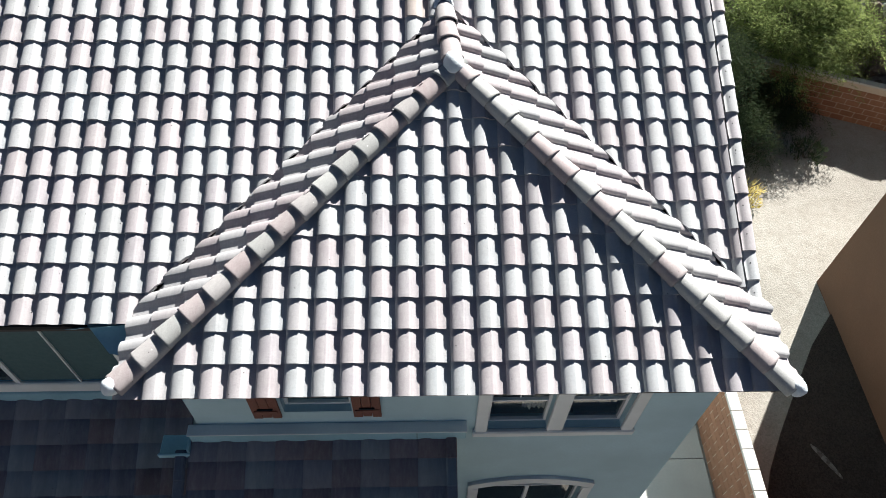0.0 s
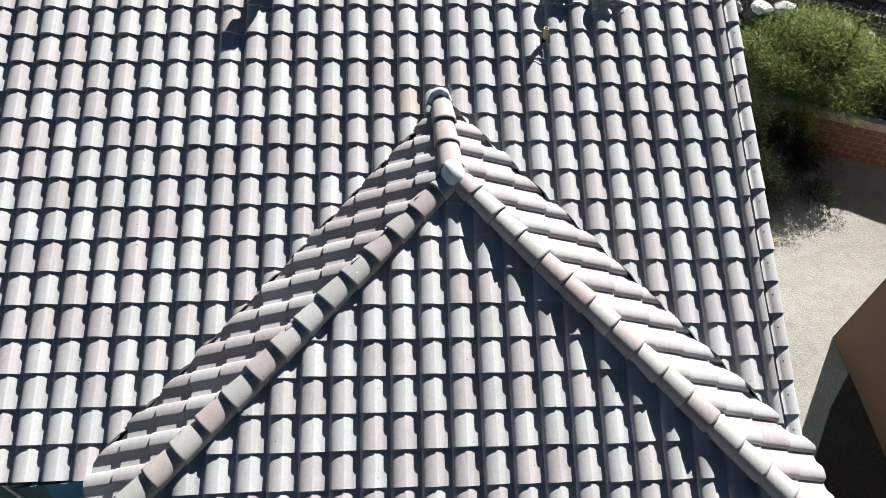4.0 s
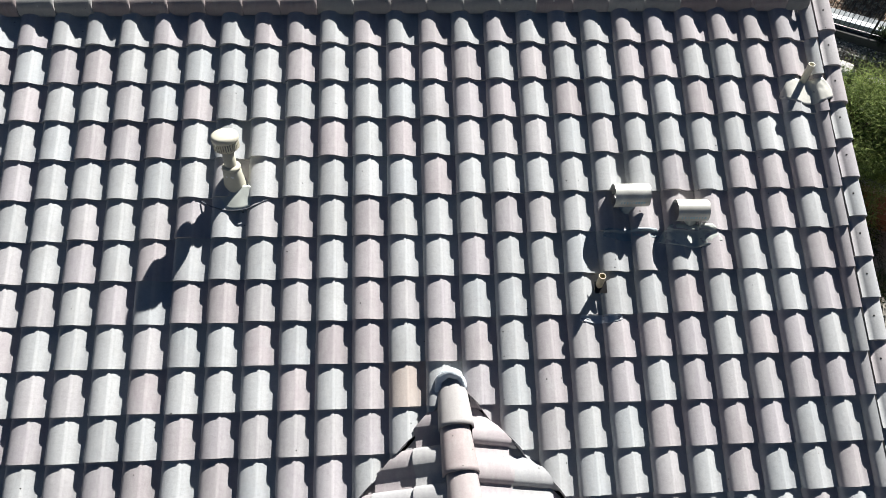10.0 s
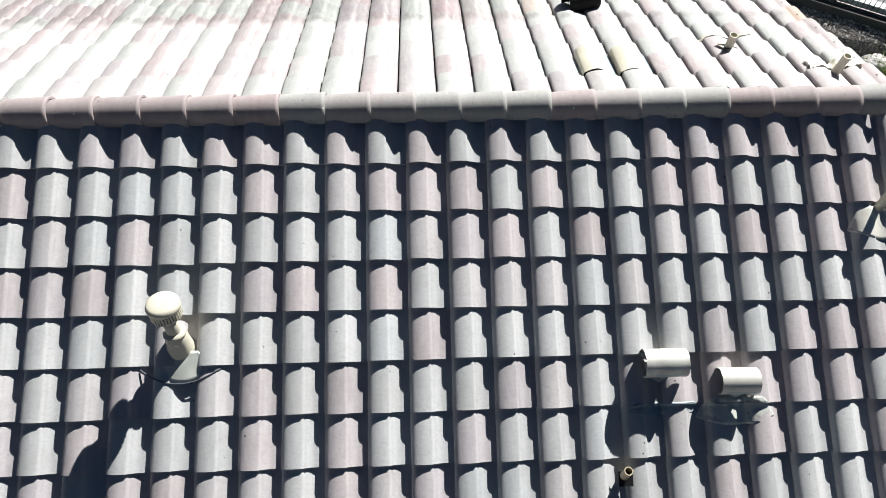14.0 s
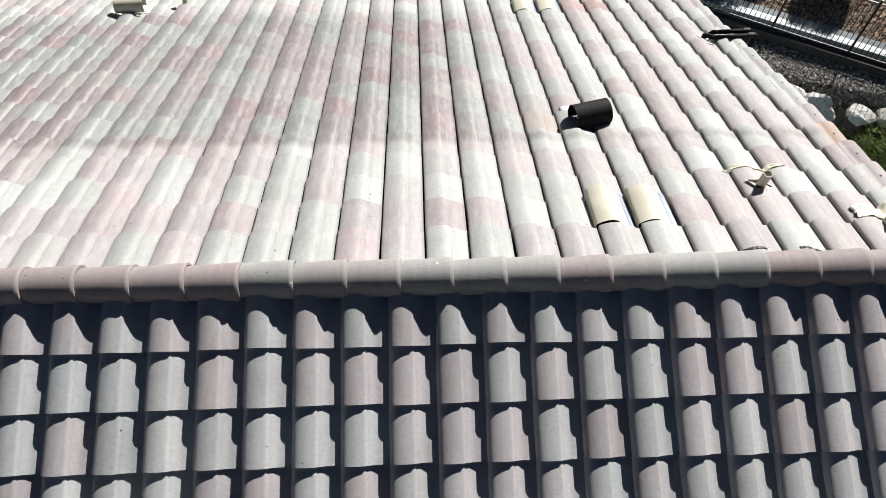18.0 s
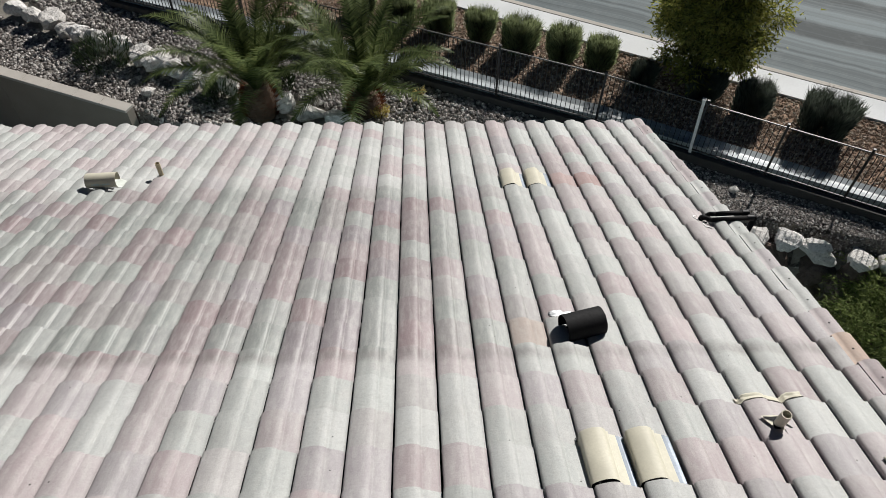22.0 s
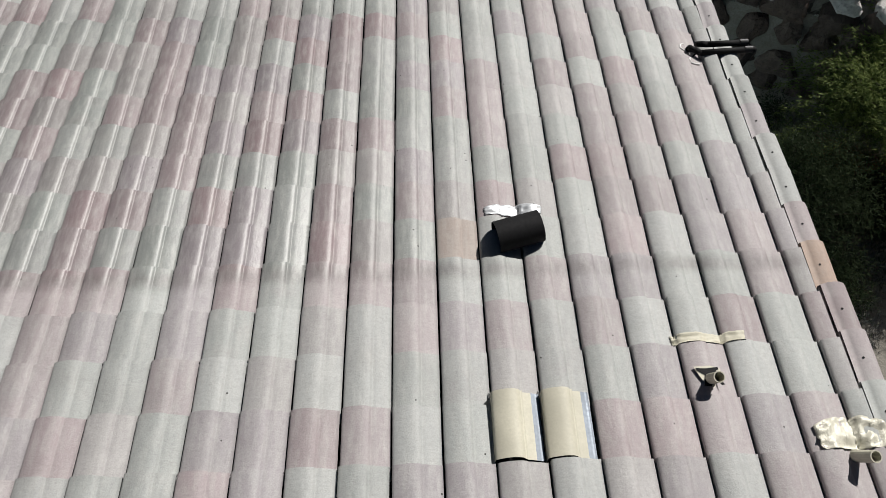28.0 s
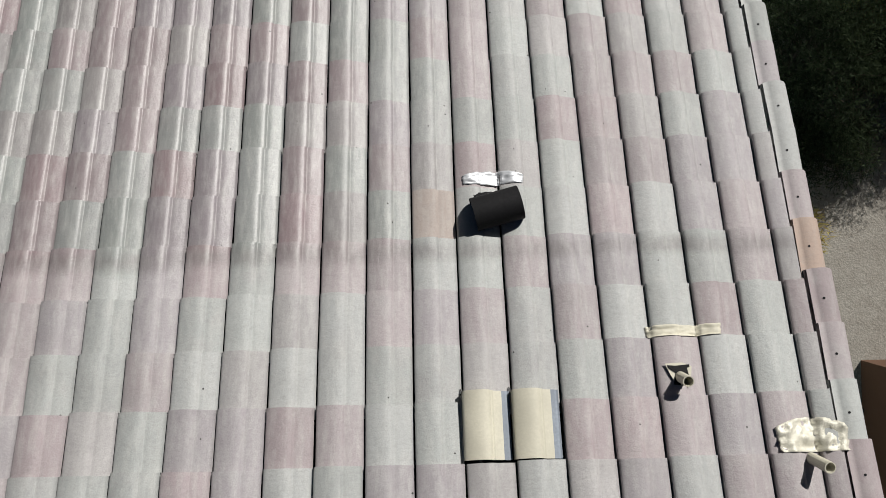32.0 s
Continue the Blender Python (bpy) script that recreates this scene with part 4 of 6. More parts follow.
# metal kick-out behind the hip end
bm = bmesh.new()
sheet(bm, [(-4.05, 4.16, 8.02), (-3.2, 4.2, 8.06), (-3.2, 4.6, 7.6), (-3.7, 4.6, 7.3)])
sheet(bm, [(-3.86, 4.3, 7.98), (-3.3, 4.3, 8.0), (-3.3, 3.9, 7.86), (-3.52, 3.94, 7.86)])
sheet(bm, [(-3.2, 4.2, 8.06), (-3.05, 3.9, 7.9), (-3.0, 4.6, 7.3), (-3.2, 4.6, 7.6)])
tagged(part("valley_flashing", bm, M_FLASH), "bent blue-grey flashing at the foot of the valley", "flashing", kind="structure")

# ---- the lower roofs ----


def low_tile():
    bm = bmesh.new()
    prof = [(0.0, 0.012), (0.012, 0.03), (0.05, 0.05), (0.1, 0.06), (0.15, 0.055), (0.195, 0.036), (0.225, 0.022), (0.28, 0.016), (0.345, 0.014), (0.385, 0.012)]
    rows = [[bm.verts.new((u, y, max(-0.02, h + dz))) for u, h in prof] for y, dz in ((0, -0.02), (0, 0.016), (0.42, -0.004))]
    for i in range(len(prof) - 1):
        bm.faces.new((rows[0][i], rows[0][i + 1], rows[1][i + 1], rows[1][i]))
        bm.faces.new((rows[1][i], rows[1][i + 1], rows[2][i + 1], rows[2][i])).smooth = True
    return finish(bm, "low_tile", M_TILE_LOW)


ME_LOW = low_tile()


def low_roof(name, x0, x1, y_top, z_top, courses, label):
    root = empty(name, label=label, category="roof", kind="structure")
    ln = courses * 0.345
    bm = slab([(x0, y_top, z_top - 0.02), (x0, y_top - ln * C, z_top - 0.02 - ln * S), (x1, y_top - ln * C, z_top - 0.02 - ln * S), (x1, y_top, z_top - 0.02)], 0.1)
    part("deck", bm, M_FELT, root)
    n = int((x1 - x0) / 0.345)
    for k in range(1, courses + 1):
        d = k * 0.345
        for j in range(n):
            ob = new("tile", ME_LOW)
            ob.parent = root
            ob.matrix_basis = frame_of(Vector((x0 + j * (x1 - x0) / n, y_top - d * C, z_top - d * S)), (1, 0, 0), (0, C, S)) @ pose(0, random.uniform(-0.006, 0.006), 0, random.uniform(-0.4, 0.4), random.uniform(-0.4, 0.4), 0)
    return root


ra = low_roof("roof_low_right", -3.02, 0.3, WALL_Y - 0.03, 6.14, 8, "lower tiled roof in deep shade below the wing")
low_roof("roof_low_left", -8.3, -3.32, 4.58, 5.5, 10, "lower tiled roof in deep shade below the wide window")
for root, x, y0, z0, n in ((ra, 0.37, WALL_Y - 0.05, 6.16, 8), (ra, -3.12, WALL_Y - 0.25, 6.05, 8)):
    for k in range(1, n + 1):
        d = k * 0.345
        bm = cuboid((-0.07, 0, 0.0), (0.07, 0.39, 0.065), 0.02)
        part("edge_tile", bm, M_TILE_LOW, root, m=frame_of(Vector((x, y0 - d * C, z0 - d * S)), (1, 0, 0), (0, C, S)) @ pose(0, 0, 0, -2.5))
bm = bmesh.new()
box(bm, (-3.4, 3.45, 6.03), (-2.99, 3.72, 6.06), 0.01)
box(bm, (-3.4, 3.42, 6.03), (-2.99, 3.45, 6.12), 0.008)
box(bm, (-3.02, 3.45, 6.06), (-2.99, 3.72, 6.2), 0.008)
tagged(part("roof_diverter", bm, M_FLASH), "bent grey metal rain diverter at the wall's corner", "flashing", kind="structure")
wall("wall_low_front", (-8.2, 1.3, 0), (0.2, 1.5, 4.3), "stucco wall of the lower front rooms")

# ---- ground ----
LINE = [(-60, 60), (-10, 28.7), (-5.8, 26.3), (-3.0, 24.9), (-1.4, 24.2), (1.5, 22.2), (5, 21.2), (8, 20.35), (11, 19.4), (20, 15.3), (60, -3)]
LOWW = [(-60, 57), (-10.55, 26.25), (-6.66, 24.65), (-3.5, 22.9), (0.0, 21.4), (2.5, 20.9), (5, 20.6), (8, 19.85), (11, 18.9), (20, 14.8), (60, -3.5)]
TOP = 3.5


def on(line, x):
    for (a, p), (b, q) in zip(line, line[1:]):
        if a <= x <= b:
            return p + (q - p) * (x - a) / (b - a)
    return line[-1][1]


def height(x, y):
    """Ground: a low yard round the house, a gravel step, and the street's level behind the boulders."""
    d1, d2 = y - on(LOWW, x), y - on(LINE, x)
    z = 0.0
    mid = 3.0 if x < 1 else 2.4
    if d1 > 0:
        z = mid * min(1, d1 / 0.25)
    if d2 > 0:
        z = mid + (TOP - 0.25 - mid) * min(1, d2 / 0.4)
    far = max(abs(x), abs(y - 10))
    return z + 0.05 * noise.noise(Vector((x * 0.6, y * 0.6, 0))) * (1 if far < 40 else 0)


def spaced(lo, hi, fine_lo, fine_hi, step):
    v = [lo, lo * 0.6 + fine_lo * 0.4, lo * 0.25 + fine_lo * 0.75] + list(np.arange(fine_lo, fine_hi, step)) + [fine_hi, fine_hi * 0.7 + hi * 0.3, hi]
    return v


gx = spaced(-900, 900, -16, 18, 0.5)
gy = spaced(-900, 900, -2, 34, 0.3)
vv = [(x, y, height(x, y)) for y in gy for x in gx]
ff = [(r * len(gx) + c, r * len(gx) + c + 1, (r + 1) * len(gx) + c + 1, (r + 1) * len(gx) + c) for r in range(len(gy) - 1) for c in range(len(gx) - 1)]
me = bpy.data.meshes.new("ground")
me.from_pydata(vv, [], ff)
me.materials.append(M_DIRT)
me.polygons.foreach_set("use_smooth", [True] * len(me.polygons))
tagged(new("ground", me), "pale bare desert dirt round the house", "ground", kind="structure")


def strip(name, near, far, z, mat, label, thick=0.06, cat="ground", n=24):
    """A long slab between two lines given by their ends."""
    (a, b), (c, d) = near, far
    pts = [(*a, z), (*b, z), (*d, z), (*c, z)]
    return tagged(part(name, slab(pts, thick), mat), label, cat, kind="structure")


def along(p, q, t):
    return (p[0] + (q[0] - p[0]) * t, p[1] + (q[1] - p[1]) * t)


# fence line, drain channel, planting bed, pavement, road: all run side by side
DIR = Vector((9.7, -5.0)).normalized()
FA, FM, FB, FC = (-8.6, 29.6), (0.2, 25.87), (5.0, 23.7), (7.1, 22.6)
FD = (13.24, 19.25)


def para(p, t):
    return (p[0] + DIR.x * t, p[1] + DIR.y * t)


bed = [(-14, 32.2), (-8.6, 30.0), (0.3, 26.2), (5.1, 24.1), (7.3, 22.95), (22, 15.2), (24, 18.0), para((1.6, 29.0), 22), para((1.6, 29.0), -22)]
tagged(part("planting_bed", slab([(*p, TOP + 0.05) for p in bed], 0.3), M_MULCH), "brown bark mulch bed with shrubs by the road", "planting bed", kind="structure")
chan_near = [(-8.6, 29.68), (0.23, 25.95), (5.04, 23.78), (7.15, 22.68), (16.1, 18.0)]
chan_far = [(-8.4, 30.12), (0.43, 26.4), (5.25, 24.22), (7.37, 23.1), (16.32, 18.43)]
chan = chan_near + chan_far[::-1]
bm = bmesh.new()
rows = []
for p, q in zip(chan_near, chan_far):
    rows.append([bm.verts.new((*Vector(p).lerp(Vector(q), t), TOP + h)) for t, h in ((0.0, -0.15), (0.0, 0.15), (0.25, 0.115), (0.5, 0.075), (0.66, 0.075), (0.86, 0.105), (1.0, 0.125), (1.0, -0.15))])
for p, q in zip(rows, rows[1:]):
    for i in range(8):
        bm.faces.new((p[i], p[(i + 1) % 8], q[(i + 1) % 8], q[i]))
for row in (rows[0], rows[-1]):
    bm.faces.new(row)
bmesh.ops.recalc_face_normals(bm, faces=bm.faces[:])
tagged(part("drain_channel", bm, plain("wet_concrete", (0.36, 0.4, 0.42), 0.48, vary=0.4, scale=3)), "dished grey concrete drain channel behind the fence", "channel", kind="structure")
walk_pts = [para((1.6, 29.0), -40), para((1.6, 29.0), 60), para((2.05, 29.75), 60), para((2.05, 29.75), -40)]
tagged(part("pavement", slab([(*p, TOP + 0.12) for p in walk_pts], 0.3), M_PAVE), "pale concrete pavement beside the road", "pavement", kind="structure")
kerb_pts = [para((2.06, 29.77), -40), para((2.06, 29.77), 60), para((2.14, 29.9), 60), para((2.14, 29.9), -40)]
tagged(part("kerb", slab([(*p, TOP + 0.13) for p in kerb_pts], 0.3), M_WALLCAP), "pale concrete kerb", "kerb", kind="structure")
road_pts = [para((2.1, 29.86), -60), para((2.1, 29.86), 80), para((8.0, 41.0), 80), para((8.0, 41.0), -60)]
tagged(part("road", slab([(*p, TOP + 0.03) for p in road_pts], 0.3), M_ASPHALT), "worn grey asphalt road with pale wheel tracks", "road", kind="structure")

# ---- garden: retaining walls, boulders, gravel ----
def lump(r, seed, squash=(1, 1, 1), sub=2, rough=0.28, facet=True):
    """A rough block of rock: a cut and crumpled ball."""
    bm = bmesh.new()
    bmesh.ops.create_icosphere(bm, subdivisions=sub, radius=1.0)
    rng = random.Random(seed)
    off = Vector((rng.uniform(-50, 50), rng.uniform(-50, 50), rng.uniform(-50, 50)))
    cuts = [(Vector((rng.gauss(0, 1), rng.gauss(0, 1), rng.gauss(0, 1))).normalized(), rng.uniform(0.5, 0.78)) for _ in range(15)]
    for v in bm.verts:
        p = v.co.normalized()
        d = 1.0
        for nrm, lim in cuts:
            k = p.dot(nrm)
            if k > 0.01:
                d = min(d, lim / k)
        v.co = p * d * (1 + rough * 0.5 * noise.noise(p * 2.3 + off) + rough * 0.25 * noise.noise(p * 5.1 + off))
        v.co = Vector((v.co.x * squash[0], v.co.y * squash[1], v.co.z * squash[2])) * r
    return bm


ROCKS = [finish(lump(1.0, 40 + i, sub=3, rough=0.34), "boulder_mesh", M_BOULDER) for i in range(7)]
ROCKS_LOW = [finish(lump(1.0, 80 + i, sub=3, rough=0.34), "brown_boulder_mesh", M_ROCK_SHADED) for i in range(7)]


def boulder(x, y, z, sx, sy, sz, rot, label="rough pale limestone boulder in the garden wall", kinds=ROCKS):
    ob = new("boulder", kinds[random.randrange(7)])
    ob.matrix_basis = Matrix.Translation((x, y, z)) @ pose(0, 0, 0, random.uniform(-15, 15), random.uniform(-15, 15), rot) @ Matrix.Diagonal((sx, sy, sz, 1))
    return tagged(ob, label, "boulder", "boulders of the garden wall")


random.seed(11)
x = -11.2
while x < 1.9:
    w = random.uniform(0.32, 0.58)
    boulder(x, on(LINE, x) - 0.05, 3.26 + random.uniform(-0.05, 0.08), w, random.uniform(0.34, 0.48), random.uniform(0.3, 0.42), random.uniform(-45, -5))
    x += w * 1.4
# top row pale, lower rows in the brown rock with shade in its colour
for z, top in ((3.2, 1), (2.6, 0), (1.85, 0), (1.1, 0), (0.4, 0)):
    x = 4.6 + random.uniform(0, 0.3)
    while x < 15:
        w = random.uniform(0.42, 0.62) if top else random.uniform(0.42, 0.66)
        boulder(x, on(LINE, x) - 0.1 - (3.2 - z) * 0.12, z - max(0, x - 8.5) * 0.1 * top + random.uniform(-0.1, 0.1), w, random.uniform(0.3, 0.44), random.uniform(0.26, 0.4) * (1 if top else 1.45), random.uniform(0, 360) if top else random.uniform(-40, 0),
                "rough white limestone boulder on the tall retaining wall" if top else "brown boulder of the tall retaining wall, darkened for the shade on it", ROCKS if top else ROCKS_LOW)
        x += w * 1.5
boulder(-6.55, 25.55, 3.1, 0.24, 0.2, 0.17, 30, "single pale rock lying on the gravel")
boulder(7.9, 21.5, 3.3, 0.16, 0.14, 0.1, 10, "single pale rock lying on the gravel")
boulder(11.4, 20.9, 3.4, 0.2, 0.16, 0.13, 70, "single pale rock lying on the gravel")

# low stucco wall that holds the gravel
bm = bmesh.new()
pts = [(-14.5, 28.85), (-10.6, 26.3), (-6.75, 24.66)]
for (ax, ay), (bx, by) in zip(pts, pts[1:]):
    d = Vector((bx - ax, by - ay, 0)).normalized()
    nrm = Vector((d.y, -d.x, 0)) * 0.12
    a = [Vector((ax, ay, 0)) + nrm, Vector((bx, by, 0)) + nrm, Vector((bx, by, 0)) - nrm, Vector((ax, ay, 0)) - nrm]
    lo, hi = [bm.verts.new(p) for p in a], [bm.verts.new(p + Vector((0, 0, 3.25))) for p in a]
    bm.faces.new(hi), bm.faces.new(lo[::-1])
    for i in range(4):
        bm.faces.new((lo[i], lo[(i + 1) % 4], hi[(i + 1) % 4], hi[i]))
lw = tagged(part("garden_wall", bm, M_TANWALL), "tan stucco retaining wall with a pale flat cap", "garden wall", kind="structure")
for (ax, ay), (bx, by) in zip(pts, pts[1:]):
    d = Vector((bx - ax, by - ay, 0))
    ln = d.length
    q = math.degrees(math.atan2(d.y, d.x))
    n = int(ln / 0.8)
    for i in range(n):
        part("cap_stone", cuboid((i * ln / n + 0.004, -0.16, 3.25), ((i + 1) * ln / n - 0.004, 0.16, 3.33), 0.012), M_WALLCAP, lw, m=pose(ax, ay, 0, 0, 0, q))


def scatter(name, spots, shapes, mat, label, cat, size, sink=0.3, flat=0.6):
    """Many small stones or chips as one mesh."""
    rng = np.random.default_rng(5)
    vs, fs, k = [], [], 0
    for (x, y, z) in spots:
        v, f = shapes[rng.integers(len(shapes))]
        s = rng.uniform(*size)
        a = rng.uniform(0, 6.28)
        ca, sa = math.cos(a) * s, math.sin(a) * s
        b = rng.uniform(-0.5, 0.5)
        p = np.stack([v[:, 0] * ca - v[:, 1] * sa, v[:, 0] * sa + v[:, 1] * ca, v[:, 2] * s * flat + v[:, 0] * s * b * 0.4], 1) + (x, y, z + s * flat * (1 - sink) * 0.5)
        vs.append(p)
        fs.append(f + k)
        k += len(v)
    me = bpy.data.meshes.new(name)
    me.from_pydata(np.concatenate(vs).tolist(), [], np.concatenate(fs).tolist())
    me.materials.append(mat)
    return tagged(new(name, me), label, cat, kind="stuff")


def shape_arrays(n, sub=1, seed=0):
    out = []
    for i in range(n):
        bm = lump(1.0, seed + i, sub=sub, rough=0.4)
        bm.verts.index_update()
        out.append((np.array([v.co[:] for v in bm.verts]), np.array([[v.index for v in f.verts] for f in bm.faces])))
        bm.free()
    return out


def inside(poly, x, y):
    c = False
    for (ax, ay), (bx, by) in zip(poly, poly[1:] + poly[:1]):
        if (ay > y) != (by > y) and x < (bx - ax) * (y - ay) / (by - ay) + ax:
            c = not c
    return c


PEBBLES = shape_arrays(6, 1, 300)
rng = np.random.default_rng(3)
bed_a = [(-12.5, 31.2), (-8.7, 29.55), (0.15, 25.8), (4.95, 23.65), (7.05, 22.55), (16.0, 18.0), (16.0, 17.3), (11, 19.5), (8, 20.1), (5, 20.9), (1.5, 22.5), (-1.4, 24.5), (-5.8, 26.6), (-10, 29.0)]
bed_b = [(-13, 28.0), (-10.5, 26.3), (-6.5, 24.55), (-3.5, 23.2), (0, 21.7), (2.0, 21.4), (1.2, 22.2), (-1.4, 23.9), (-3.0, 24.6), (-5.8, 26.0), (-10, 28.4), (-12.5, 29.8)]
coarse, fine = [], []
for poly in (bed_a, bed_b):
    xs, ys = [p[0] for p in poly], [p[1] for p in poly]
    area = (max(xs) - min(xs)) * (max(ys) - min(ys))
    for i, (x, y) in enumerate(zip(rng.uniform(min(xs), max(xs), int(area * 850)), rng.uniform(min(ys), max(ys), int(area * 850)))):
        if inside(poly, x, y):
            if x > 4.5:
                fine.append((x, y, height(x, y)))
            elif i % 3 == 0:
                coarse.append((x, y, height(x, y)))
scatter("gravel", coarse, PEBBLES, M_PEBBLE, "grey and white crushed rock mulch on the terraces", "gravel", (0.035, 0.095), flat=0.9)
scatter("gravel", fine, PEBBLES, M_PEBBLE, "fine dark crushed rock above the tall boulder wall", "gravel", (0.018, 0.05), flat=0.85)
for nm, poly in (("ground_gravel_upper", bed_a), ("ground_gravel_lower", bed_b)):
    bm = bmesh.new()
    bm.faces.new([bm.verts.new((x, y, 0)) for x, y in poly])
    bmesh.ops.triangulate(bm, faces=bm.faces)
    bmesh.ops.subdivide_edges(bm, edges=bm.edges, cuts=5, use_grid_fill=True)
    for v in bm.verts:
        v.co.z = height(v.co.x, v.co.y) + 0.012
    tagged(part(nm, bm, M_GRAVEL), "dark fines under the crushed rock", "ground", kind="structure")
spots = []
for x, y in zip(rng.uniform(-4, 20, 130000), rng.uniform(16, 32, 130000)):
    if inside(bed, x, y) and not inside(chan, x, y):
        spots.append((x, y, TOP + 0.05))
scatter("rock_mulch", spots, shape_arrays(5, 1, 400), M_CHIP, "brown and tan crushed rock between the shrubs", "mulch", (0.022, 0.058), flat=0.7)

# ---- iron fence ----
def fence_run(name, a, b, z, tall, panels, white_first=False, label="black iron picket fence along the terrace"):
    root = empty(name, Matrix.Translation((*a, z)), label=label, category="fence")
    d = Vector((b[0] - a[0], b[1] - a[1], 0))
    ln, q = d.length, math.atan2(d.y, d.x)
    rot = Matrix.Rotation(q, 4, "Z")
    step = ln / panels
    for i in range(panels + 1):
        white = white_first and i == 0
        r = 0.034 if white else 0.025
        bm = cuboid((i * step - r, -r, 0), (i * step + r, r, tall + (0.1 if white else 0.06)), 0.003)
        box(bm, (i * step - r * 1.3, -r * 1.3, tall + (0.1 if white else 0.06)), (i * step + r * 1.3, r * 1.3, tall + (0.125 if white else 0.085)), 0.004)
        part("post", bm, M_FENCEW if white else M_IRON, root, "white leaning post" if white else "", pose(0, 0, 0, 0, -4) @ rot if white else rot)
    for h in (0.1, tall - 0.02):
        part("rail", cuboid((0, -0.014, h - 0.014), (ln, 0.014, h + 0.014), 0.003), M_RAIL if h > 1 else M_IRON, root, m=rot)
    n = int(ln / 0.115)
    me = finish(cuboid((-0.0075, -0.0075, 0.1), (0.0075, 0.0075, tall - 0.02)), "picket", M_IRON)
    for i in range(1, n):
        ob = new("picket", me)
        ob.parent = root
        ob.matrix_basis = rot @ Matrix.Translation((i * ln / n, 0, 0))
    return root


fence_run("fence", FA, FM, TOP, 1.45, 4)
fence_run("fence", FM, FB, TOP, 1.45, 2)
fence_run("fence", FC, FD, TOP, 1.45, 4, True, "iron picket fence starting at a white post")
fence_run("fence", FB, FC, TOP, 1.45, 1)

for a, b in ((FA, FM), (FM, FB), (FB, FC), (FC, FD)):
    d = Vector((b[0] - a[0], b[1] - a[1], 0))
    tagged(part("fence_curb", cuboid((0, -0.1, -0.5), (d.length, 0.06, -0.004), 0.01), M_CURB, m=pose(*a, TOP, 0, 0, math.degrees(math.atan2(d.y, d.x)))), "low curb under the iron fence, coloured dark for its shaded face", "curb", kind="structure")

# ---- plants ----
def blade(vs, fs, p, d, n, length, width, bend, segs=3):
    """One narrow leaf from p along d, drooping."""
    k = len(vs)
    d, side = d.normalized(), d.cross(n).normalized() * width * 0.5
    q = Vector(p)
    for i in range(segs + 1):
        t = i / segs
        wdt = side * (1 - t ** 1.6) + side * 0.05
        vs.extend([q - wdt, q + wdt])
        q = q + d * (length / segs)
        d = (d + Vector((0, 0, -bend / segs))).normalized()
    fs.extend([(k + 2 * i, k + 2 * i + 1, k + 2 * i + 3, k + 2 * i + 2) for i in range(segs)])


def mesh_of(name, vs, fs, mat):
    me = bpy.data.meshes.new(name)
    me.from_pydata([tuple(v) for v in vs], [], fs)
    me.materials.append(mat)
    return me


def child(name, me, parent, label="", m=None):
    ob = new(name, me)
    ob.parent = parent
    if m is not None:
        ob.matrix_basis = m
    return tagged(ob, label)


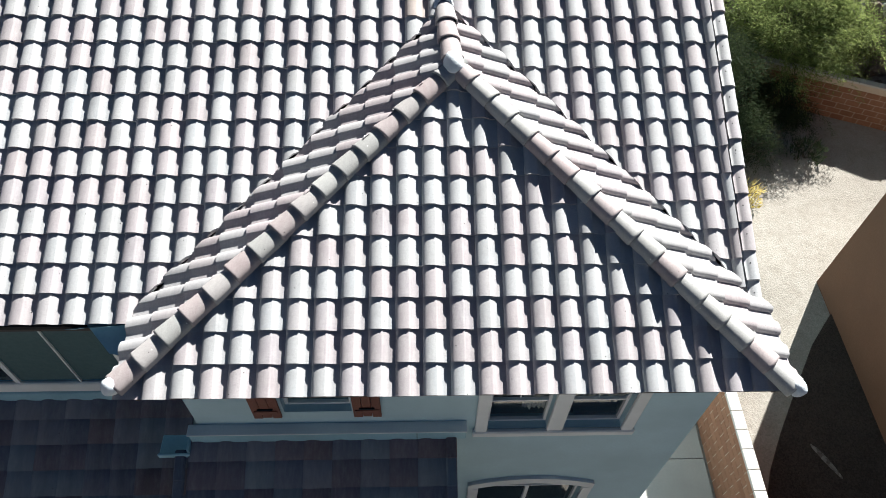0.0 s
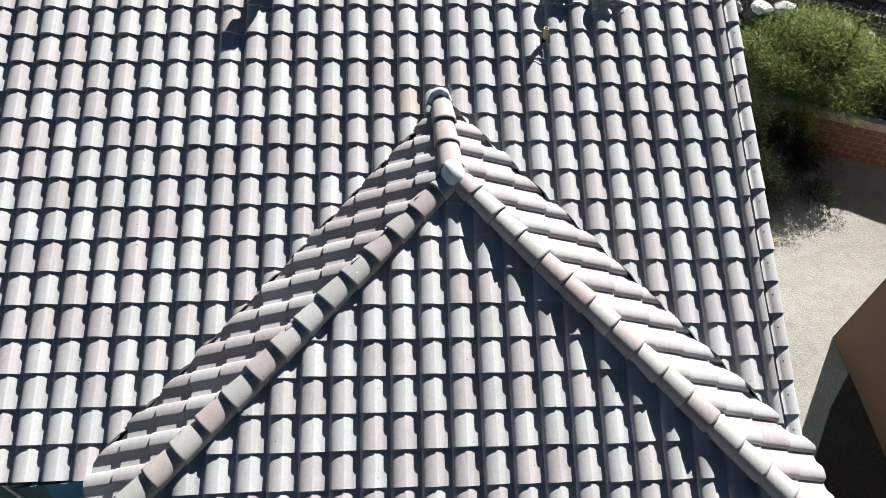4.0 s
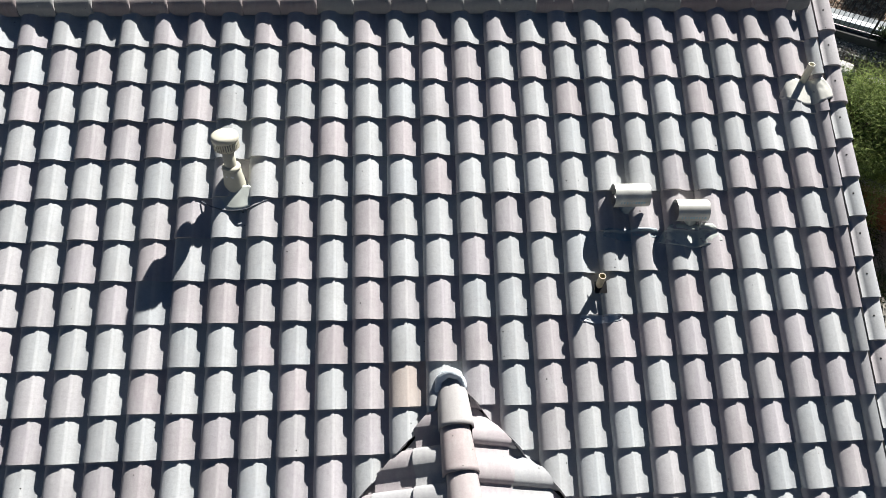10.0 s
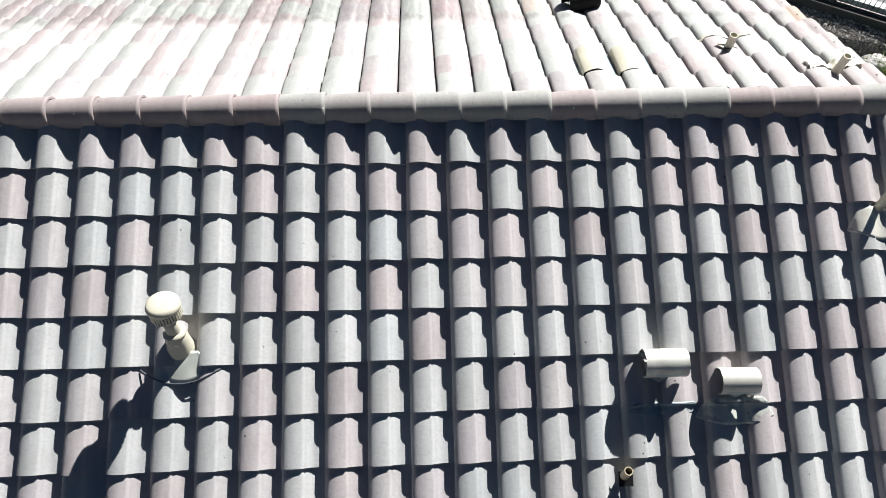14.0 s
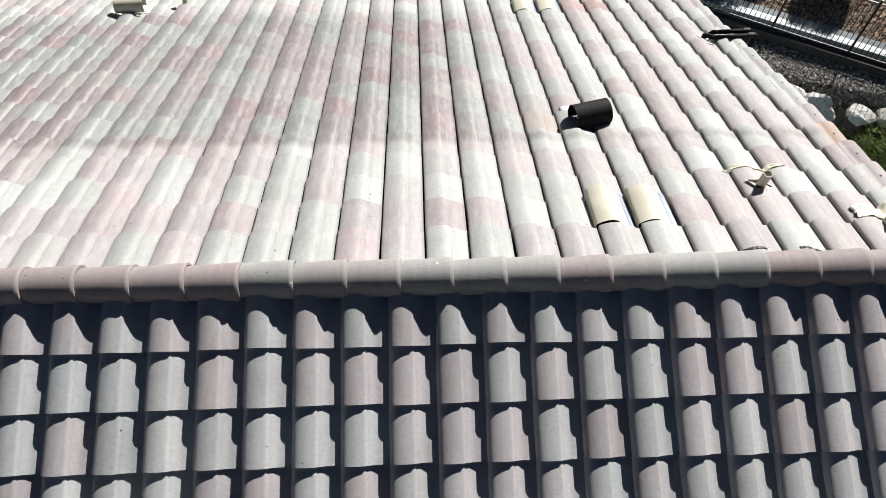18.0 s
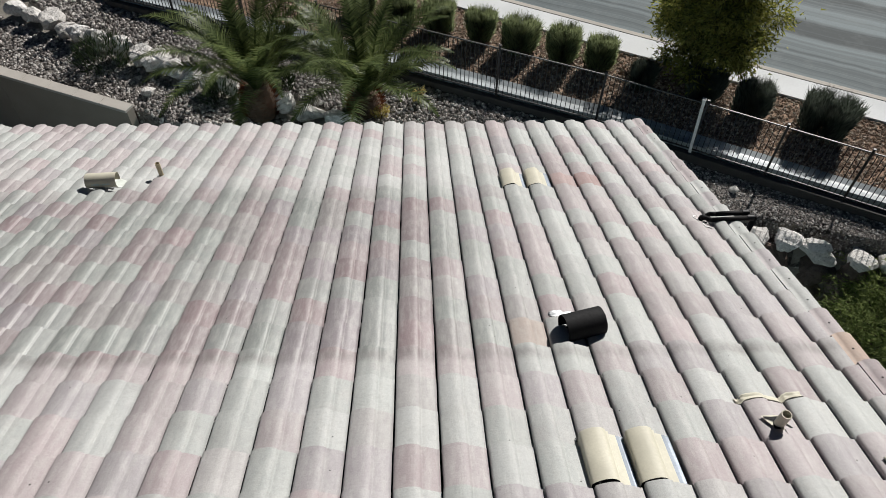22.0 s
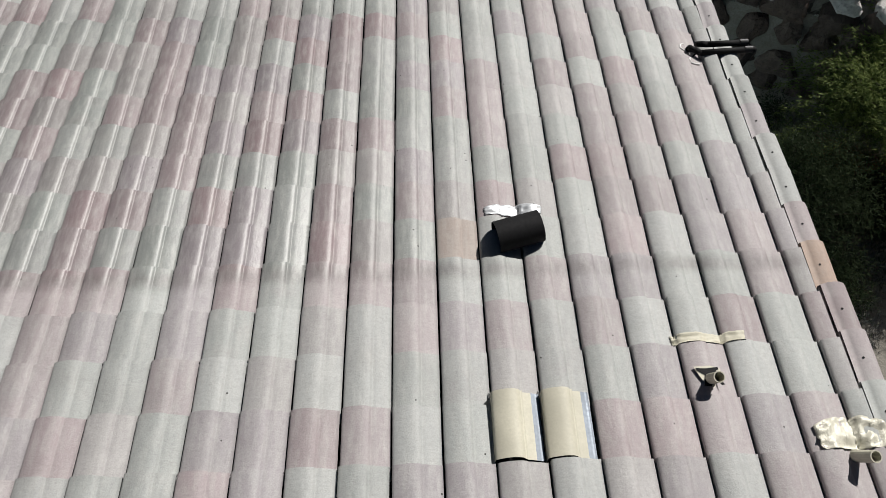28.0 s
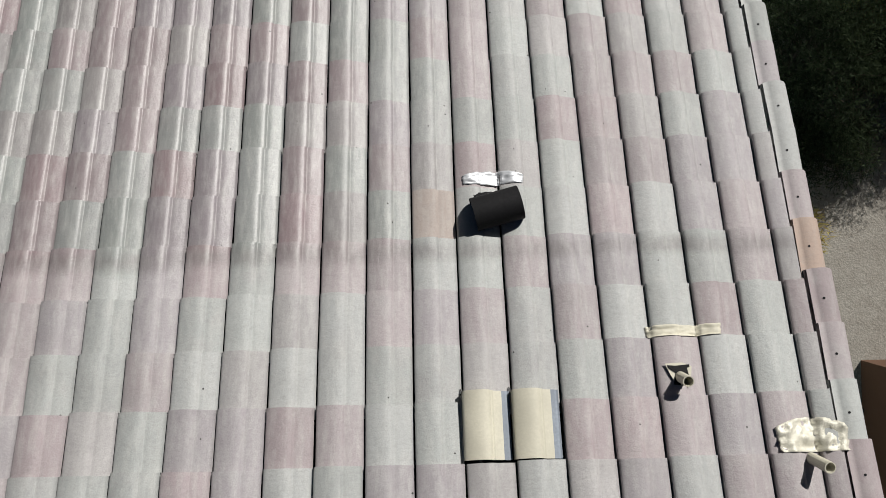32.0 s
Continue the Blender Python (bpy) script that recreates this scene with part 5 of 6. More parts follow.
def palm(x, y, z, tall, reach, fronds, seed):
    rng = random.Random(seed)
    root = empty("palm_tree", Matrix.Translation((x, y, z)), label="young date palm with green arching fronds and a red-brown stubbed trunk", category="palm", group="palms on the terrace")
    bm = bmesh.new()
    prev = None
    for i in range(9):
        t = i / 8
        r = 0.36 + 0.08 * math.sin(t * 3.0) - 0.08 * t
        ring = [bm.verts.new((r * math.cos(a), r * math.sin(a), tall * t)) for a in np.linspace(0, 2 * math.pi, 15)[:-1]]
        if prev:
            for j in range(14):
                bm.faces.new((prev[j], prev[(j + 1) % 14], ring[(j + 1) % 14], ring[j]))
        prev = ring
    bm.faces.new(prev)
    part("trunk", bm, M_DRYWOOD, root)
    vs, fs = [], []
    for i in range(150):
        a, t = i * 2.4, i / 150
        r = 0.36 + 0.08 * math.sin(t * 3.0) - 0.08 * t
        p = Vector((r * math.cos(a), r * math.sin(a), tall * t))
        d = Vector((math.cos(a), math.sin(a), 0.9))
        blade(vs, fs, p, d, Vector((0, 0, 1)), 0.2, 0.12, 0.1, 1)
    child("trunk_husk", mesh_of("stubs", vs, fs, M_PALM_DRY), root, "red-brown cut frond bases")
    for i in range(fronds):
        vs, fs = [], []
        a = i * 2.39996 + rng.uniform(-0.2, 0.2)
        t = i / fronds
        rise = 0.75 + 2.8 * t ** 1.1 + rng.uniform(-0.15, 0.3)
        d = Vector((math.cos(a), math.sin(a), rise)).normalized()
        p = Vector((0.12 * math.cos(a), 0.12 * math.sin(a), tall - 0.1 * (1 - t)))
        ln = reach * rng.uniform(0.8, 1.08) * (0.85 + 0.15 * (1 - t))
        segs = 30
        side0 = d.cross(Vector((0, 0, 1))).normalized()
        for s in range(segs):
            t = s / segs
            q = p + d * (ln / segs)
            k = len(vs)
            w0 = 0.03 * (1 - t) + 0.005
            vs.extend([p - side0 * w0, p + side0 * w0, q + side0 * w0, q - side0 * w0])
            fs.append((k, k + 1, k + 2, k + 3))
            if t > 0.08:
                lf = 0.4 * math.sin(math.pi * min(1, 0.14 + t * 0.84)) * rng.uniform(0.85, 1.1)
                up = side0.cross(d).normalized()
                for sg in (-1, 1):
                    for half in (0, 0.5):
                        b = p + (q - p) * half
                        blade(vs, fs, b, side0 * sg * 1.1 + d * 0.75 + up * rng.uniform(-0.05, 0.35), up, lf, 0.036, 0.5, 2)
            p = q
            d = (d + Vector((0, 0, -2.2 / segs * (0.35 + t)))).normalized()
        child("frond", mesh_of("frond", vs, fs, M_PALM), root)
    return root


palm(-3.42, 24.65, 3.1, 0.9, 3.3, 32, 1)
palm(-0.75, 24.6, 3.2, 0.6, 3.2, 32, 2)


def tuft(name, x, y, z, r, tall, count, seed, mats, label, cat, group="", spread=0.5, width=0.03, ball=False):
    """A dense shrub: twigs with short leaves round a low crown."""
    rng = random.Random(seed)
    root = empty(name, Matrix.Translation((x, y, z)), label=label, category=cat, group=group)
    bm = bmesh.new()
    for i in range(7):
        a = i * 0.9
        tube(bm, (0, 0, 0), (r * 0.5 * math.cos(a), r * 0.5 * math.sin(a), tall * 0.6), 0.014, 0.006, 5)
    part("stem", bm, M_TREEWOOD, root)
    vs, fs = [], []
    for i in range(count):
        a = rng.uniform(0, 6.283)
        rr = r * math.sqrt(rng.random())
        if ball:
            h = rng.uniform(0.12, 1)
            rr *= math.sqrt(max(0.05, 1 - (h * 1.05 - 0.45) ** 2 / 0.45))
        else:
            h = 0.05 + 0.75 * rng.random() ** 0.8
            rr *= 0.88 + 0.12 * min(1.0, h / 0.4)
        lump_ = 1 + 0.28 * noise.noise(Vector((math.cos(a) * 1.7, math.sin(a) * 1.7, h * 2 + seed)))
        p = Vector((rr * math.cos(a) * lump_, rr * math.sin(a) * lump_, h * tall))
        d = Vector((math.cos(a) * spread * rr / r, math.sin(a) * spread * rr / r, 1.0)) + Vector((rng.gauss(0, 0.3), rng.gauss(0, 0.3), 0))
        blade(vs, fs, p, d, Vector((math.sin(a), -math.cos(a), 0.2)), tall * (rng.uniform(0.14, 0.3) + (0.22 * max(0.0, h - 0.5) if ball else 0.0)), width, 0.25, 2)
    child("foliage", mesh_of("foliage", vs, fs, mats), root)
    return root


SHRUBS = [(-1.2, 28.2, 0.45, 1.1), (-0.1, 27.7, 0.45, 1.1), (0.95, 27.2, 0.5, 1.25), (2.1, 26.75, 0.42, 1.25), (3.15, 26.25, 0.54, 1.3), (4.25, 25.75, 0.46, 1.4), (5.2, 25.4, 0.44, 1.25),
          (6.4, 25.0, 0.38, 0.95), (7.85, 24.55, 0.52, 1.15), (8.9, 23.9, 0.5, 1.15), (10.45, 23.15, 0.74, 1.3), (12.6, 22.2, 0.6, 1.2), (14.2, 21.4, 0.6, 1.1)]
for i, (x, y, r, h) in enumerate(SHRUBS):
    dark = x > 6
    if not dark:
        x, y = x + 0.25, y + 0.48
    tuft("shrub", x, y, TOP + 0.05, r * 0.82, h * (0.84 if dark else 0.76), 7500, 20 + i, M_SHRUB_D if dark else M_SHRUB, "dense dark grey-green shrub clipped to a block" if dark else "dense upright grey-green shrub in brown rock mulch", "shrub", "shrubs along the road", spread=0.1 if dark else 0.3, width=0.02 if dark else 0.022)
for i, (x, y, z, r, h) in enumerate([(-8.0, 26.9, 3.0, 0.8, 0.75), (-4.6, 25.4, 3.0, 0.5, 0.5), (-3.0, 25.3, 3.4, 0.4, 0.5), (12.2, 20.0, 3.3, 0.4, 0.4), (-2.2, 23.5, 3.0, 0.45, 0.5)]):
    tuft("low_shrub", x, y, z, r, h, 700, 60 + i, M_LEAF_D, "small dark olive shrub on the gravel", "shrub", "low shrubs on the gravel", ball=True)
tuft("grass_clump", 0.6, 24.85, TOP - 0.25, 0.14, 0.5, 130, 70, M_STRAW, "small yellow-green ornamental grass clump", "grass", spread=0.6, width=0.02)
tuft("grass_clump", -0.35, 24.3, 3.25, 0.22, 0.36, 240, 71, M_STRAW, "dry straw-yellow plant at the palm's foot", "grass", spread=1.0, width=0.03)
tuft("yard_shrub", 9.0, 12.9, 0.0, 0.55, 0.6, 420, 72, M_STRAW, "thin yellow-green weed on the pale dirt", "shrub", ball=True)
tuft("yard_shrub", 11.4, 14.6, 0.0, 0.5, 0.6, 420, 73, M_LEAF_D, "small dark shrub by the block wall", "shrub", ball=True)


def tree(name, x, y, z, tall, crown, leaves, seed, mat, label, leaf=(0.09, 0.03), clumps=46, trunk=0.12, low=0.35, hang=1.2, wisps=0):
    """Trunk, limbs, and a crown of small leaves gathered in clumps with gaps."""
    rng = random.Random(seed)
    root = empty(name, Matrix.Translation((x, y, z)), label=label, category="tree")
    fork = tall * low
    bm = bmesh.new()
    tube(bm, (0, 0, 0), (0.08, -0.05, fork), trunk, trunk * 0.75, 9)
    part("trunk", bm, M_TREEWOOD, root)
    bm = bmesh.new()
    spots = []
    for i in range(clumps):
        a, h = rng.uniform(0, 6.283), rng.uniform(0, 1)
        rr = math.sqrt(rng.uniform(0.05, 1)) * math.sqrt(max(0.08, 1 - (h * 1.15 - 0.45) ** 2 / 0.5))
        spots.append(Vector((crown[0] * rr * math.cos(a), crown[1] * rr * math.sin(a), fork * 0.85 + (tall - fork * 0.85) * h)))
    for i, s in enumerate(spots):
        base = Vector((0.08, -0.05, fork * rng.uniform(0.8, 1.0)))
        mid = base.lerp(s, 0.5) + Vector((rng.gauss(0, 0.12), rng.gauss(0, 0.12), 0.15))
        tube(bm, base, mid, trunk * 0.35, trunk * 0.2, 5, False)
        tube(bm, mid, s, trunk * 0.2, 0.008, 5, False)
    part("branching", bm, M_TREEWOOD, root)
    vs, fs = [], []
    per = leaves // clumps
    for s in spots:
        rad = rng.uniform(0.32, 0.62) * (crown[0] / 2.2) ** 0.5
        for _ in range(per):
            o = Vector((rng.gauss(0, 1), rng.gauss(0, 1), rng.gauss(0, 0.7))) * rad * 0.55
            d = (o.normalized() if o.length > 1e-3 else Vector((0, 0, 1))) + Vector((rng.gauss(0, 0.6), rng.gauss(0, 0.6), rng.gauss(0, 0.5) - 0.25))
            blade(vs, fs, s + o, d, Vector((rng.gauss(0, 1), rng.gauss(0, 1), hang * rng.uniform(0.3, 1))), leaf[0] * rng.uniform(0.7, 1.4), leaf[1], 0.3, 1)
    # long thin shoots that hang out of the crown
    for _ in range(wisps):
        a, h = rng.uniform(0, 6.283), rng.uniform(0.05, 0.8)
        p = Vector((crown[0] * 0.75 * math.cos(a), crown[1] * 0.75 * math.sin(a), fork + (tall - fork) * h))
        d = Vector((math.cos(a), math.sin(a), rng.uniform(-0.4, 0.3)))
        for k in range(16):
            p = p + d * 0.075
            d.z -= 0.06
            for _ in range(9):
                o = Vector((rng.gauss(0, 0.05), rng.gauss(0, 0.05), rng.gauss(0, 0.04)))
                blade(vs, fs, p + o, d + o * 12, Vector((rng.gauss(0, 1), rng.gauss(0, 1), 0.5)), leaf[0] * rng.uniform(0.6, 1.2), leaf[1], 0.3, 1)
    child("crown", mesh_of("crown", vs, fs, mat), root)
    return root


tree("tree", 11.4, 18.0, 0.0, 3.3, (2.4, 1.7), 76000, 5, M_LEAF_M, "feathery bright green desert tree leaning over the block wall", (0.078, 0.021), 120, low=0.4, hang=0.3, wisps=60)
# dark leaf colour on the next three carries the shade they stand in
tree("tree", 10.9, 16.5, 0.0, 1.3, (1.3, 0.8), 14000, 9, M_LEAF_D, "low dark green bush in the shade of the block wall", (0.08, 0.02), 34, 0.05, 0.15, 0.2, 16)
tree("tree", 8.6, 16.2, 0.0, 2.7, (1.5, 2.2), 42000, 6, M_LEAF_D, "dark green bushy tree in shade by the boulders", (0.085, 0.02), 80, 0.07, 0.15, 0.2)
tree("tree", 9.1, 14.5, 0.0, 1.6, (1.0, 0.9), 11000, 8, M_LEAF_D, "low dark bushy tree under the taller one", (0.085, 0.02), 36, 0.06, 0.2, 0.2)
tree("street_tree", 8.0, 25.7, TOP, 3.9, (1.5, 1.5), 40000, 7, M_LEAF_Y, "round olive green street tree beside the road", (0.11, 0.045), 80, 0.06, 0.2, 0.6)

# ---- side yard: block wall, path, neighbour ----
def block_wall(name, a, b, tall, label, length=0.4, course=0.1, thick=0.2):
    d = Vector((b[0] - a[0], b[1] - a[1], 0))
    ln = d.length
    rot = pose(*a, 0, 0, 0, math.degrees(math.atan2(d.y, d.x)))
    root = tagged(part(name, cuboid((0, -thick / 2 + 0.008, 0), (ln, thick / 2 - 0.008, tall)), M_JOINT, m=rot), label, "block wall", kind="structure")
    me = finish(cuboid((0.007, -thick / 2, 0.007), (length - 0.007, thick / 2, course - 0.007), 0.006), "block", M_BLOCK)
    n, rows = int(ln / length), int(tall / course)
    far_v, far_f = [], []
    count = 0
    for r in range(rows - 1, -1, -1):
        for i in range(n):
            m = Matrix.Translation((i * length + (length / 2 if r % 2 else 0), 0, r * course))
            if count < 300:
                ob = new("block", me)
                ob.parent, ob.matrix_basis = root, m
                count += 1
            else:
                k = len(far_v)
                far_v += [m @ v.co for v in me.vertices]
                far_f += [[k + q for q in p.vertices] for p in me.polygons]
    if far_v:
        ob = new("blocks_below", mesh_of("blocks_below", far_v, far_f, M_BLOCK))
        ob.parent = root
        tagged(ob, kind="stuff")
    for i in range(n + 1):
        lo = i * length
        part("cap_block", cuboid((lo + 0.003, -thick / 2 - 0.02, tall), (min(ln, lo + length) - 0.003, thick / 2 + 0.02, tall + 0.07), 0.012), M_WALLCAP, root)
    return root


block_wall("garden_wall_side", (6.28, -3.0), (6.28, 7.6), 1.8, "brown slump-block side wall with a pale cap", 0.4, 0.2)
block_wall("garden_wall_rear", (9.5, 17.83), (18.0, 14.33), 1.4, "brown slump-block wall behind the tree", 0.4, 0.2)
def patch(name, cx, cy, rx, ry, turn, mat, label, top=0.03, seed=0):
    """A low mound on the ground with a ragged edge."""
    bm = bmesh.new()
    rings = [[bm.verts.new((cx, cy, height(cx, cy) + top))]]
    for k in range(1, 7):
        f = k / 6
        ring = []
        for i in range(44):
            a = 2 * math.pi * i / 44
            w = 1 + 0.2 * noise.noise(Vector((math.cos(a) * 1.6, math.sin(a) * 1.6, seed))) + 0.08 * noise.noise(Vector((math.cos(a) * 6, math.sin(a) * 6, seed)))
            px, py = rx * f * w * math.cos(a), ry * f * w * math.sin(a)
            x, y = cx + px * math.cos(turn) - py * math.sin(turn), cy + px * math.sin(turn) + py * math.cos(turn)
            ring.append(bm.verts.new((x, y, height(x, y) + top * (1 - f ** 3) + (0.006 if f < 1 else -0.02))))
        if k == 1:
            for i in range(44):
                bm.faces.new((rings[0][0], ring[i], ring[(i + 1) % 44]))
        else:
            for i in range(44):
                bm.faces.new((rings[-1][i], ring[i], ring[(i + 1) % 44], rings[-1][(i + 1) % 44]))
        rings.append(ring)
    return tagged(part(name, bm, mat, smooth=True), label, "ground", kind="structure")


# dark slab cut to the neighbouring house's shadow edge, laid over the dirt
shade_outline = [(10.3, -5.0), (10.3, 9.2), (9.5, 8.3), (8.75, 7.2), (8.0, 6.05), (7.5, 5.2), (7.0, 4.0), (6.8, 1.5), (6.9, -5.0)]
tagged(part("ground_soil", slab([(x, y, 0.07) for x, y in shade_outline], 0.3), M_DIRT_SHADE), "dark sheet on the dirt, standing in for the neighbouring house's shadow", "ground", kind="structure")
# paler mound that imitates a streak of light reflected onto the shaded ground
patch("ground_gravel_streak", 8.9, 5.2, 0.13, 0.9, 0.5, M_GRAVEL, "pale streak on the darkened ground, standing in for reflected light", 0.09, 8)
path = empty("side_path", label="pale concrete side path in square slabs", category="path", kind="structure")
y = -2.0
while y < 9:
    part("slab", cuboid((4.35, y + 0.006, -0.1), (6.12, y + 1.494, 0.06), 0.012), M_CONC, path)
    y += 1.5
nb = empty("neighbour_house", Matrix.Translation((10.25, 10.15, 0)), label="neighbouring house with brown stucco walls in shade", category="house")
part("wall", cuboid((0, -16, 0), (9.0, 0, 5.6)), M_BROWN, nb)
bm = bmesh.new()
e = [(-0.0, -16.4, 5.6), (9.4, -16.4, 5.6), (9.4, 0.0, 5.6), (-0.0, 0.0, 5.6), (4.6, -11.5, 7.4), (4.6, -4.8, 7.4)]
v = [bm.verts.new(p) for p in e]
for q in ((0, 1, 4), (1, 2, 5, 4), (2, 3, 5), (3, 0, 4, 5), (3, 2, 1, 0)):
    bm.faces.new([v[k] for k in q])
part("roof", bm, M_TILE_LOW, nb)

# ---- vents and pipes on the street-side slope ----
def front_pt(x, y, h=0.0):
    """A point on the street-side tiles, h off them."""
    return Vector((x, y, 10.916 + (y - 11.11) * T)) + N_F * (h - 0.02)


def back_pt(x, y, h=0.0):
    return Vector((x, y, 10.994 - (y - 11.11) * T)) + N_B * (h - 0.02)


def profile_at(u, prof):
    for w in (u % 1.0, u % 1.0 - 1.0):
        for (a, p), (b, q) in zip(prof, prof[1:]):
            if a <= w <= b:
                return p + (q - p) * (w - a) / max(1e-6, b - a)
    return 0.012


def tile_top(slope, x, y):
    """The height of the tiles' upper face off their bed."""
    if slope == "front":
        k, h = (11.11 - y) / (COURSE * C), profile_at((x + 1.674) / COL, PROFILE)
    else:
        k, h = ((y - 11.11) / C - 0.199) / COURSE, profile_at((x - BACK_X) / COL, PROFILE_BACK)
    return h + LIP * (1 - (math.ceil(k) - k))


def dressed(slope, x, y, w0, w1, length, seed=0, conform=0.6, crumple=0.006, lift=0.006, thick=0.003, arc=0.3, peak=0.07):
    """A metal sheet dressed over the tiles, in the pipe's own frame: from its top edge down the slope."""
    rng = random.Random(seed)
    at, up, nrm, bed = (front_pt, UP_F, N_F, 0.036) if slope == "front" else (back_pt, UP_B, N_B, 0.032)
    org = at(x, y)
    bm = bmesh.new()
    n, m = 30, 10
    grid = []
    for j in range(m + 1):
        t = j / m
        row = []
        for i in range(n + 1):
            s = i / n * 2 - 1
            half = (w0 + (w1 - w0) * t ** 0.7) / 2
            q = org + AX * (s * half) - up * (length * t * (1 - arc * s * s))
            h = tile_top(slope, q.x, q.y)
            h = h * conform + peak * (1 - conform) + lift + crumple * (noise.noise(Vector((s * 4, t * 4, seed))) + 0.6 * noise.noise(Vector((s * 9, t * 9, seed + 7)))) + rng.uniform(-0.001, 0.001)
            row.append(bm.verts.new(q - org + nrm * (max(h, 0.012) - bed)))
        grid.append(row)
    for j in range(m):
        for i in range(n):
            bm.faces.new((grid[j][i], grid[j + 1][i], grid[j + 1][i + 1], grid[j][i + 1])).smooth = True
    r = bmesh.ops.extrude_face_region(bm, geom=bm.faces[:])
    bmesh.ops.translate(bm, vec=nrm * -thick, verts=[g for g in r["geom"] if isinstance(g, bmesh.types.BMVert)])
    return bm


UP_F, UP_B, AX = Vector((0, C, S)), Vector((0, -C, S)), Vector((1, 0, 0))

# flue with a round cowl
FX, FY = -1.487, 9.575
b0 = front_pt(FX, FY)
fl = empty("flue_vent", Matrix.Translation(b0) @ Matrix.Rotation(radians(-13), 4, "X"), label="cream-painted round metal flue with a slotted cowl on the tiles", category="vent")


def turned(profile, n=28):
    """A round part from (radius, height) pairs, closed above."""
    bm = bmesh.new()
    rings = [[bm.verts.new((r * math.cos(2 * math.pi * i / n), r * math.sin(2 * math.pi * i / n), z)) for i in range(n)] for r, z in profile]
    for p, q in zip(rings, rings[1:]):
        for i in range(n):
            bm.faces.new((p[i], p[(i + 1) % n], q[(i + 1) % n], q[i])).smooth = True
    bm.faces.new(rings[-1])
    return bm


flat_back = Matrix.Rotation(radians(13), 4, "X")
bm = bmesh.new()
rows = []
for j in range(9):
    t = j / 8
    row = []
    for i in range(25):
        q = i / 12 - 1
        p = AX * (q * (0.11 + 0.07 * t ** 0.7) + 0.015) - UP_F * (0.02 + t * (0.22 - 0.085 * q * q)) + N_F * (0.045 - 0.03 * q * q * t + 0.003 * noise.noise(Vector((q * 3, t * 3, 5))))
        row.append(bm.verts.new(p))
    rows.append(row)
for p, q in zip(rows, rows[1:]):
    for i in range(24):
        bm.faces.new((p[i], q[i], q[i + 1], p[i + 1])).smooth = True
r = bmesh.ops.extrude_face_region(bm, geom=bm.faces[:])
bmesh.ops.translate(bm, vec=N_F * -0.003, verts=[g for g in r["geom"] if isinstance(g, bmesh.types.BMVert)])
apron = part("flashing", bm, M_DULL, fl, "dressed pale metal apron", flat_back)
bm = bmesh.new()
rim = []
for i in range(31):
    q = i / 15 - 1
    p = b0 + AX * (q * 0.28) - UP_F * (0.245 - 0.1 * q * q)
    rim.append(p - b0 + N_F * (max(0.045 * (1 - q * q), tile_top("front", p.x, p.y) - 0.03)))
for p, q in zip(rim, rim[1:]):
    tube(bm, p, q, 0.0055, 0.0055, 6)
part("rolled_edge", bm, M_LEAD, apron, "dark rolled lower edge")
part("base_cone", turned([(0.1, -0.06), (0.088, 0.05), (0.08, 0.1), (0.077, 0.165), (0.07, 0.178)]), M_CREAM, fl)
part("storm_collar", turned([(0.074, 0.174), (0.08, 0.18), (0.076, 0.196), (0.054, 0.206)]), M_CREAM, fl)
part("pipe", turned([(0.05, 0.18), (0.05, 0.41)], 20), M_CREAM, fl)
cowl_z = 0.368
cw = part("cowl", turned([(0.088, cowl_z), (0.096, cowl_z + 0.006), (0.1, cowl_z + 0.02), (0.1, cowl_z + 0.021)]), M_CREAM, fl, "round cream cap")
part("crown", turned([(0.098, cowl_z + 0.086), (0.108, cowl_z + 0.088), (0.112, cowl_z + 0.098), (0.111, cowl_z + 0.114), (0.104, cowl_z + 0.13), (0.088, cowl_z + 0.139), (0.04, cowl_z + 0.143)], 36), M_CREAM, cw)
part("core", turned([(0.086, cowl_z + 0.01), (0.086, cowl_z + 0.1)], 24), M_BARE, cw)
for i in range(34):
    part("slat", cuboid((0.09, -0.0052, cowl_z + 0.014), (0.105, 0.0052, cowl_z + 0.092)), M_CREAM, cw, m=Matrix.Rotation(i / 34 * 2 * math.pi, 4, "Z"))
for px, py, sx, sy, rot in ((0.01, -0.084, 0.026, 0.014, 10), (-0.034, -0.078, 0.016, 0.01, 40)):
    part("sealant_lump", lump(1.0, int(rot), (sx, 0.008, sy), 1), M_WHITE, fl, "white sealant smear", pose(px, py + 0.008, 0.13, 0, rot, 0))


